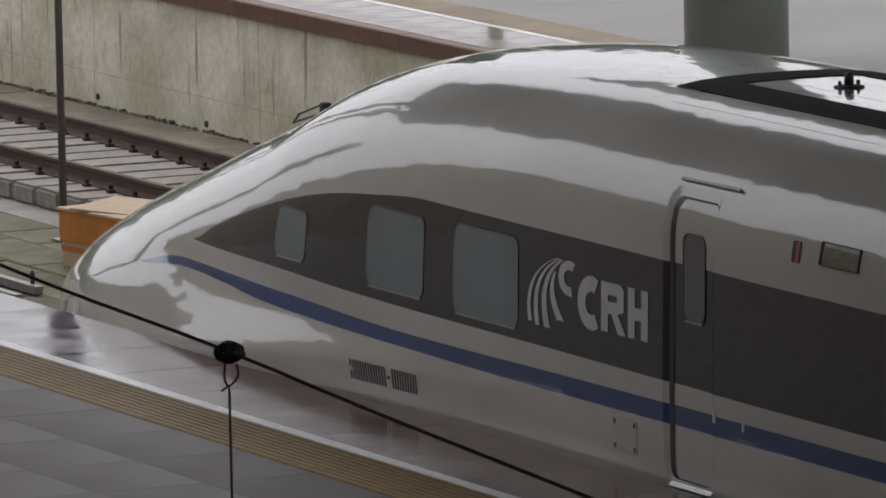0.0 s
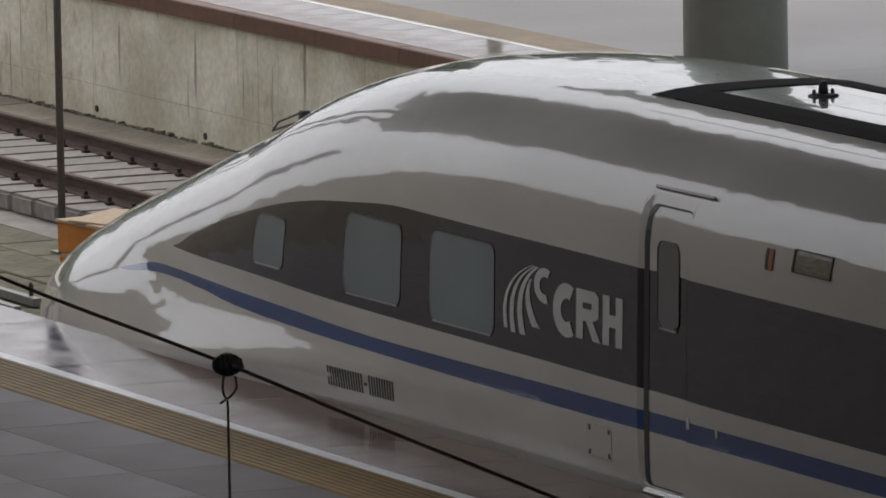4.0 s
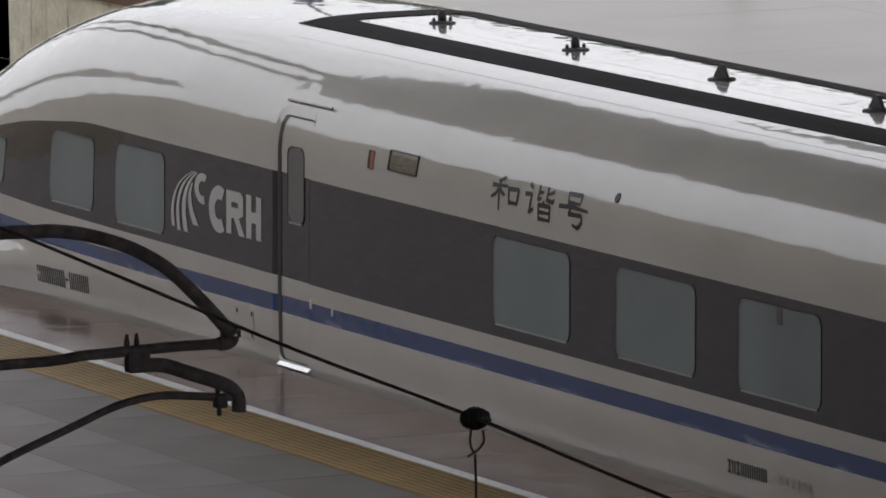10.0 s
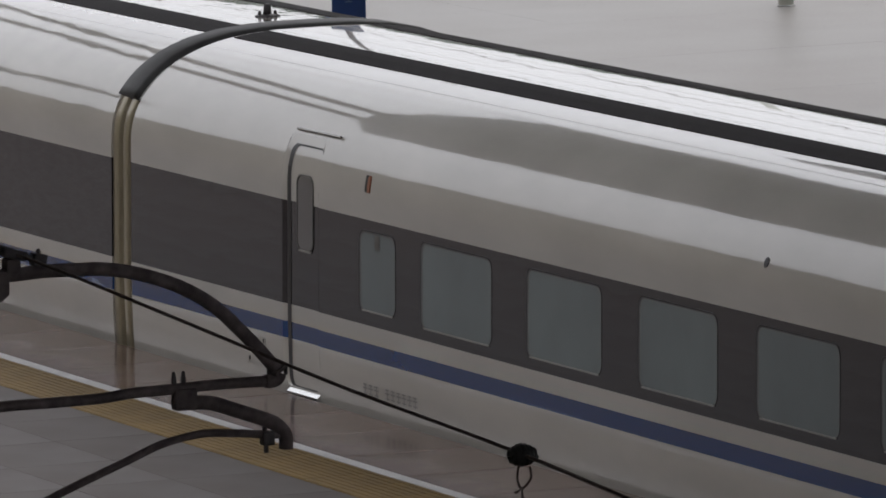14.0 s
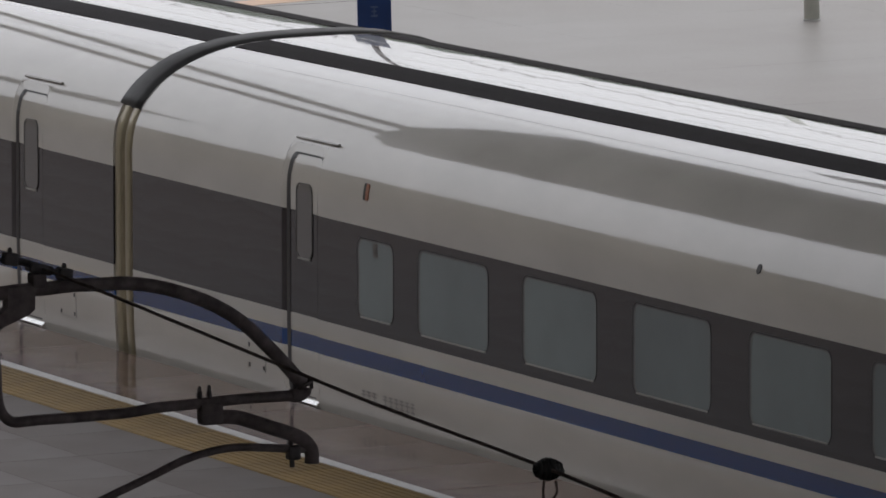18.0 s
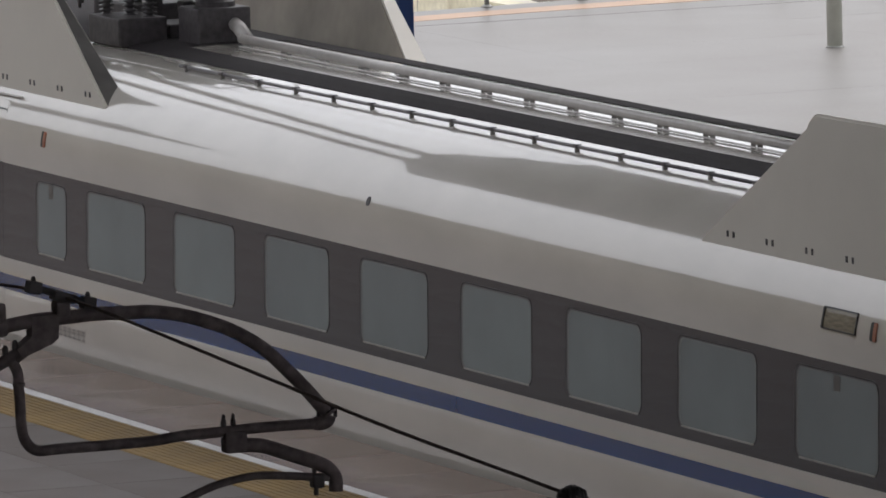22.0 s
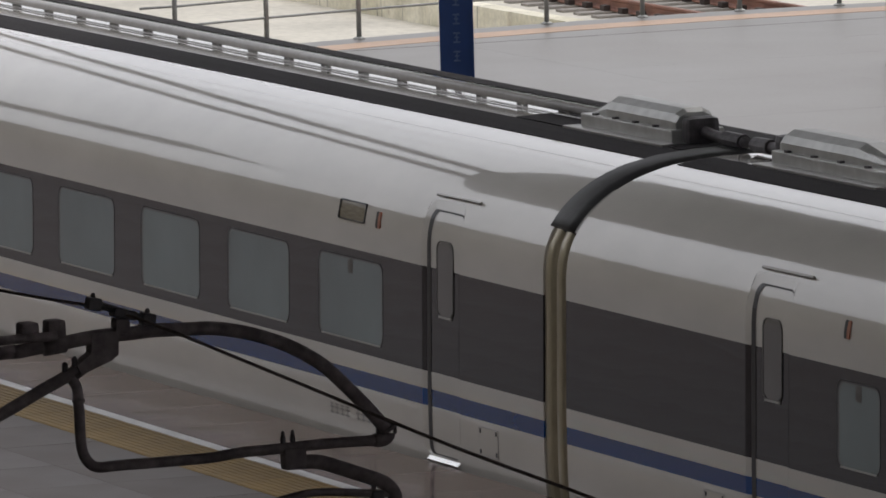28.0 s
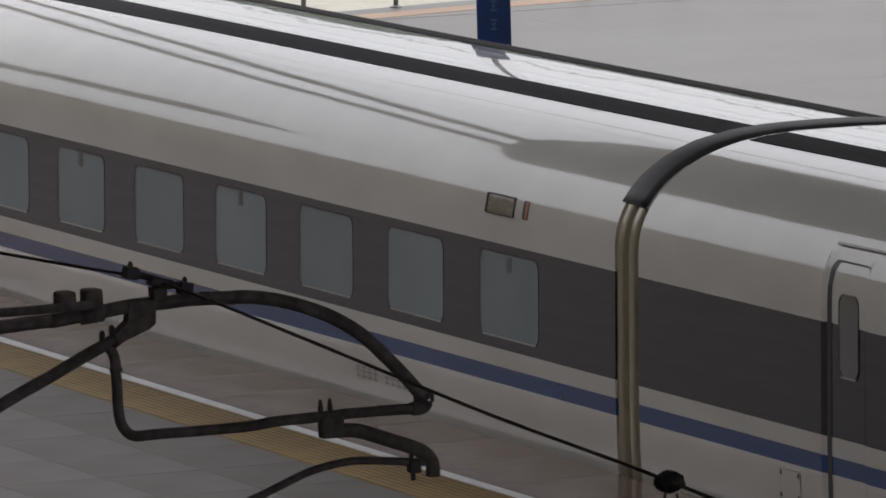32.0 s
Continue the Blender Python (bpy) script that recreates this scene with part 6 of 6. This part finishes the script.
for yw in (YC, 36.13):
    ol = thing("overhead_line", "dark overhead wires hung between two far steel portals", "overhead line", "overhead lines")
    part("contact_wire", tube(bmesh.new(), [(-260, yw, 4.05), (40, yw, 4.05)], 0.012, 6), "wire", ol)
    part("carrier_wire", tube(bmesh.new(), [(-260 + 10 * k, yw, 5.0 + 0.018 * ((k % 5) - 2.5) ** 2 * 4) for k in range(31)], 0.012, 6), "wire", ol)
    for x in (-260, 40):
        beam = part("portal_beam", new_box(x - 0.1, x + 0.1, yw - 2.6, yw + 2.6, 5.5, 5.7), "galv", ol)
        part("hanger", tube(bmesh.new(), [(x, yw, 4.0), (x, yw, 5.5)], 0.04, 8), "galv", beam)
        for dy in (-2.5, 2.5):
            part("portal_post", tube(bmesh.new(), [(x, yw + dy, -1.76), (x, yw + dy, 5.5)], 0.09, 10), "galv", beam)


# ---- the overhead line near the camera ----
XA = -33.0


def on(y, z, dx=0.0):
    return (XA + dx, y, z)


arm = thing("cantilever", "dark weathered pipe cantilever of the overhead line, bolted to its mast", "cantilever")
R = 0.0262
part("top_tube", tube(bmesh.new(), smooth_path([on(9.2, 5.30), on(10.6, 5.385), on(11.670, 5.455), on(11.781, 5.457), on(11.892, 5.470), on(11.982, 5.479), on(12.116, 5.494), on(12.228, 5.495), on(12.341, 5.500), on(12.476, 5.496), on(12.566, 5.493), on(12.678, 5.474), on(12.791, 5.440), on(12.903, 5.392), on(13.014, 5.322), on(13.103, 5.238), on(13.192, 5.144), on(13.263, 5.060)], 5), R, 14), "pipe", arm, "curved top tube", True)
part("upper_brace", tube(bmesh.new(), [on(9.2, 5.55, 0.05), on(11.672, 5.509, 0.05), on(11.805, 5.512, 0.05), on(11.938, 5.513, 0.05)], 0.0175, 12), "pipe", arm, "", True)
part("drop_tube", tube(bmesh.new(), smooth_path([on(12.000, 5.353), on(12.023, 5.324), on(12.033, 5.287), on(12.034, 5.249), on(12.037, 5.206), on(12.040, 5.100), on(12.056, 5.042), on(12.095, 5.007), on(12.156, 5.005), on(12.212, 5.006), on(12.324, 5.005), on(12.550, 5.007), on(12.664, 5.017), on(12.777, 5.019), on(13.005, 5.025), on(13.234, 5.023), on(13.261, 5.023)], 5), 0.0205, 14), "pipe", arm, "bent lower tube", True)
part("drop_collar", tube(bmesh.new(), [on(12.035, 5.266), on(12.035, 5.253)], 0.0245, 14), "pipe", arm, "", True)
part("diagonal_tube", tube(bmesh.new(), [on(9.2, 4.02), on(11.661, 5.201), on(11.774, 5.251), on(11.887, 5.306), on(12.000, 5.357), on(12.102, 5.407)], 0.0235, 14), "pipe", arm, "diagonal tube", True)
part("end_clamp", tube(bmesh.new(), smooth_path([on(13.211, 5.023), on(13.245, 5.024), on(13.266, 5.034), on(13.271, 5.050)], 4), 0.0265, 14), "pipe", arm, "bolted end elbow", True)
part("clamp_flange", tube(bmesh.new(), [on(13.267, 5.057), on(13.261, 5.068)], 0.034, 14), "pipe", arm)
for y, z in ((13.228, 5.066), (13.297, 5.061),):
    part("bolt", lathe(bmesh.new(), [(0.008, -0.018), (0.008, 0.018)], on(y, z), 8), "black", arm)
hinge = part("hinge_block", prism(bmesh.new(), [on(12.086, 5.509, -0.03), on(12.193, 5.512, -0.03), on(12.188, 5.424, -0.03), on(12.163, 5.404, -0.03), on(12.090, 5.376, -0.03), on(12.040, 5.358, -0.03), on(12.024, 5.393, -0.03), on(12.081, 5.436, -0.03)], (0.06, 0, 0)), "pipe", arm, "cast hinge block")
part("hinge_arm", tube(bmesh.new(), [on(12.137, 5.432), on(12.068, 5.388), on(12.018, 5.356)], 0.024, 10), "pipe", hinge, "", True)
for y, z in ((11.985, 5.386), (12.024, 5.404)):
    part("bolt", lathe(bmesh.new(), [(0.012, -0.03), (0.012, 0.012), (0.006, 0.022)], on(y, z), 8), "black", hinge)
part("sleeve", tube(bmesh.new(), [on(11.901, 5.465), on(11.988, 5.474)], 0.031, 14), "pipe", arm, "sleeve where the tubes meet", True)
for y, z in ((11.839, 5.546), (11.944, 5.549)):
    part("cap_clamp", box(bmesh.new(), XA - 0.03, XA + 0.05, y - 0.036, y + 0.036, z - 0.05, z + 0.022, 0.016), "pipe", arm, "rounded clamp cap")
sad = part("wire_saddle", box(bmesh.new(), XA - 0.035, XA + 0.035, 12.182, 12.238, 5.500, 5.557, 0.010), "pipe", arm, "wire saddle")
part("saddle_cap", box(bmesh.new(), XA - 0.035, XA + 0.035, 12.175, 12.265, 5.554, 5.591, 0.010, (-14, 0, 0)), "black", sad)
part("saddle_tray", tube(bmesh.new(), [on(12.087, 5.625), on(12.209, 5.583), on(12.342, 5.533)], 0.013, 8), "arm", sad, "grooved wire tray")
for y, z in ((12.105, 5.616), (12.318, 5.544)):
    part("saddle_clamp", box(bmesh.new(), XA - 0.03, XA + 0.03, y - 0.026, y + 0.026, z - 0.024, z + 0.024, 0.008, (-10, 0, 0)), "black", sad)
    part("saddle_nut", lathe(bmesh.new(), [(0.010, 0), (0.010, 0.012), (0.005, 0.02)], on(y, z + 0.022), 8), "black", sad)
reg = part("registration_clamp", box(bmesh.new(), XA - 0.030, XA + 0.030, 12.839, 12.930, 4.938, 5.022, 0.014), "pipe", arm, "clamp with two upright bolts")
for y, z in ((12.844, 5.044), (12.883, 5.045)):
    part("bolt", lathe(bmesh.new(), [(0.011, -0.02), (0.011, 0.018), (0.008, 0.022), (0.008, 0.034), (0.004, 0.042)], on(y, z), 8), "black", reg)
part("registration_bar", tube(bmesh.new(), smooth_path([on(12.866, 4.965), on(12.980, 4.959), on(13.059, 4.934), on(13.139, 4.904), on(13.207, 4.879), on(13.256, 4.854), on(13.285, 4.822), on(13.291, 4.791), on(13.290, 4.761)], 5), 0.0275, 12), "pipe", reg, "drooping bar", True)
std = part("steady_arm", tube(bmesh.new(), smooth_path([on(13.262, 4.817), on(13.205, 4.822), on(13.091, 4.835), on(12.977, 4.844), on(12.885, 4.836), on(12.793, 4.817), on(12.713, 4.789), on(12.632, 4.757), on(12.3, 4.63), on(11.9, 4.44)], 5), 0.0155, 12), "pipe", arm, "thin curved steady arm", True)
part("steady_clamp", box(bmesh.new(), XA - 0.025, XA + 0.025, 13.191, 13.239, 4.780, 4.834, 0.010), "black", std)
for y, z in ((13.205, 4.837), (13.21, 4.772)):
    part("bolt", lathe(bmesh.new(), [(0.010, -0.02), (0.010, 0.015), (0.004, 0.025)], on(y, z), 8), "black", std)
mast = thing("overhead_mast", "grey steel mast carrying the cantilever", "mast", at=(XA, 9.1, -1.75))
part("shaft", lathe(bmesh.new(), [(0.15, 0), (0.12, 9.0)], (0, 0, 0), 20), "galv", mast, "", True)
part("base_plate", new_box(-0.3, 0.3, -0.3, 0.3, 0, 0.06), "galv", mast)

msg = thing("messenger_wire", "dark stranded overhead wire with a clamped dropper", "wire")
part("wire", tube(bmesh.new(), smooth_path([(-60, 12.224, 4.75), (-45, 12.224, 5.17), (-34.79, 12.224, 5.514), (-33.4, 12.224, 5.565), (-32.7, 12.224, 5.563), (-31.2, 12.224, 5.493), (-29.8, 12.224, 5.425), (-28.29, 12.224, 5.374), (-26.2, 12.224, 5.275), (-20, 12.224, 5.05), (-8, 12.224, 4.9)], 4), 0.0066, 8), "wire", msg, "", True)
turns = [((-28.29, 12.224, 5.372)[0] + (0.008 + 0.020 * math.sin(math.pi * k / 48)) * math.cos(k * 0.9), (-28.29, 12.224, 5.372)[1] - 0.045 + 0.09 * k / 48, (-28.29, 12.224, 5.372)[2] + (0.008 + 0.021 * math.sin(math.pi * k / 48)) * math.sin(k * 0.9)) for k in range(49)]
kn = part("dropper_clamp", tube(bmesh.new(), turns, 0.0125, 8), "rubber", msg, "black lump of wound wire", True)
part("clamp_core", lathe(bmesh.new(), [(0.01, -0.040), (0.032, -0.028), (0.036, -0.006), (0.030, 0.010), (0.033, 0.022), (0.01, 0.042)], (-28.29, 12.224, 5.372), 10, pose(0, 0, 0, 90, 0, 0)), "rubber", kn)
kx, ky, kz = (-28.29, 12.224, 5.372)
part("dropper_loop", tube(bmesh.new(), smooth_path([(kx, ky - 0.015, kz - 0.03), (kx, ky - 0.02, kz - 0.08), (kx, ky - 0.005, kz - 0.11), (kx, ky + 0.028, kz - 0.08), (kx, ky + 0.025, kz - 0.04)]), 0.0045, 6), "wire", kn)
part("dropper", tube(bmesh.new(), [(kx, ky - 0.03, kz - 0.125), (kx, ky - 0.005, kz - 0.11), (kx, ky - 0.003, kz - 0.14), (kx, ky - 0.002, kz - 0.9)], 0.0045, 6), "wire", kn)

CARS = make_train()
motions(CARS)
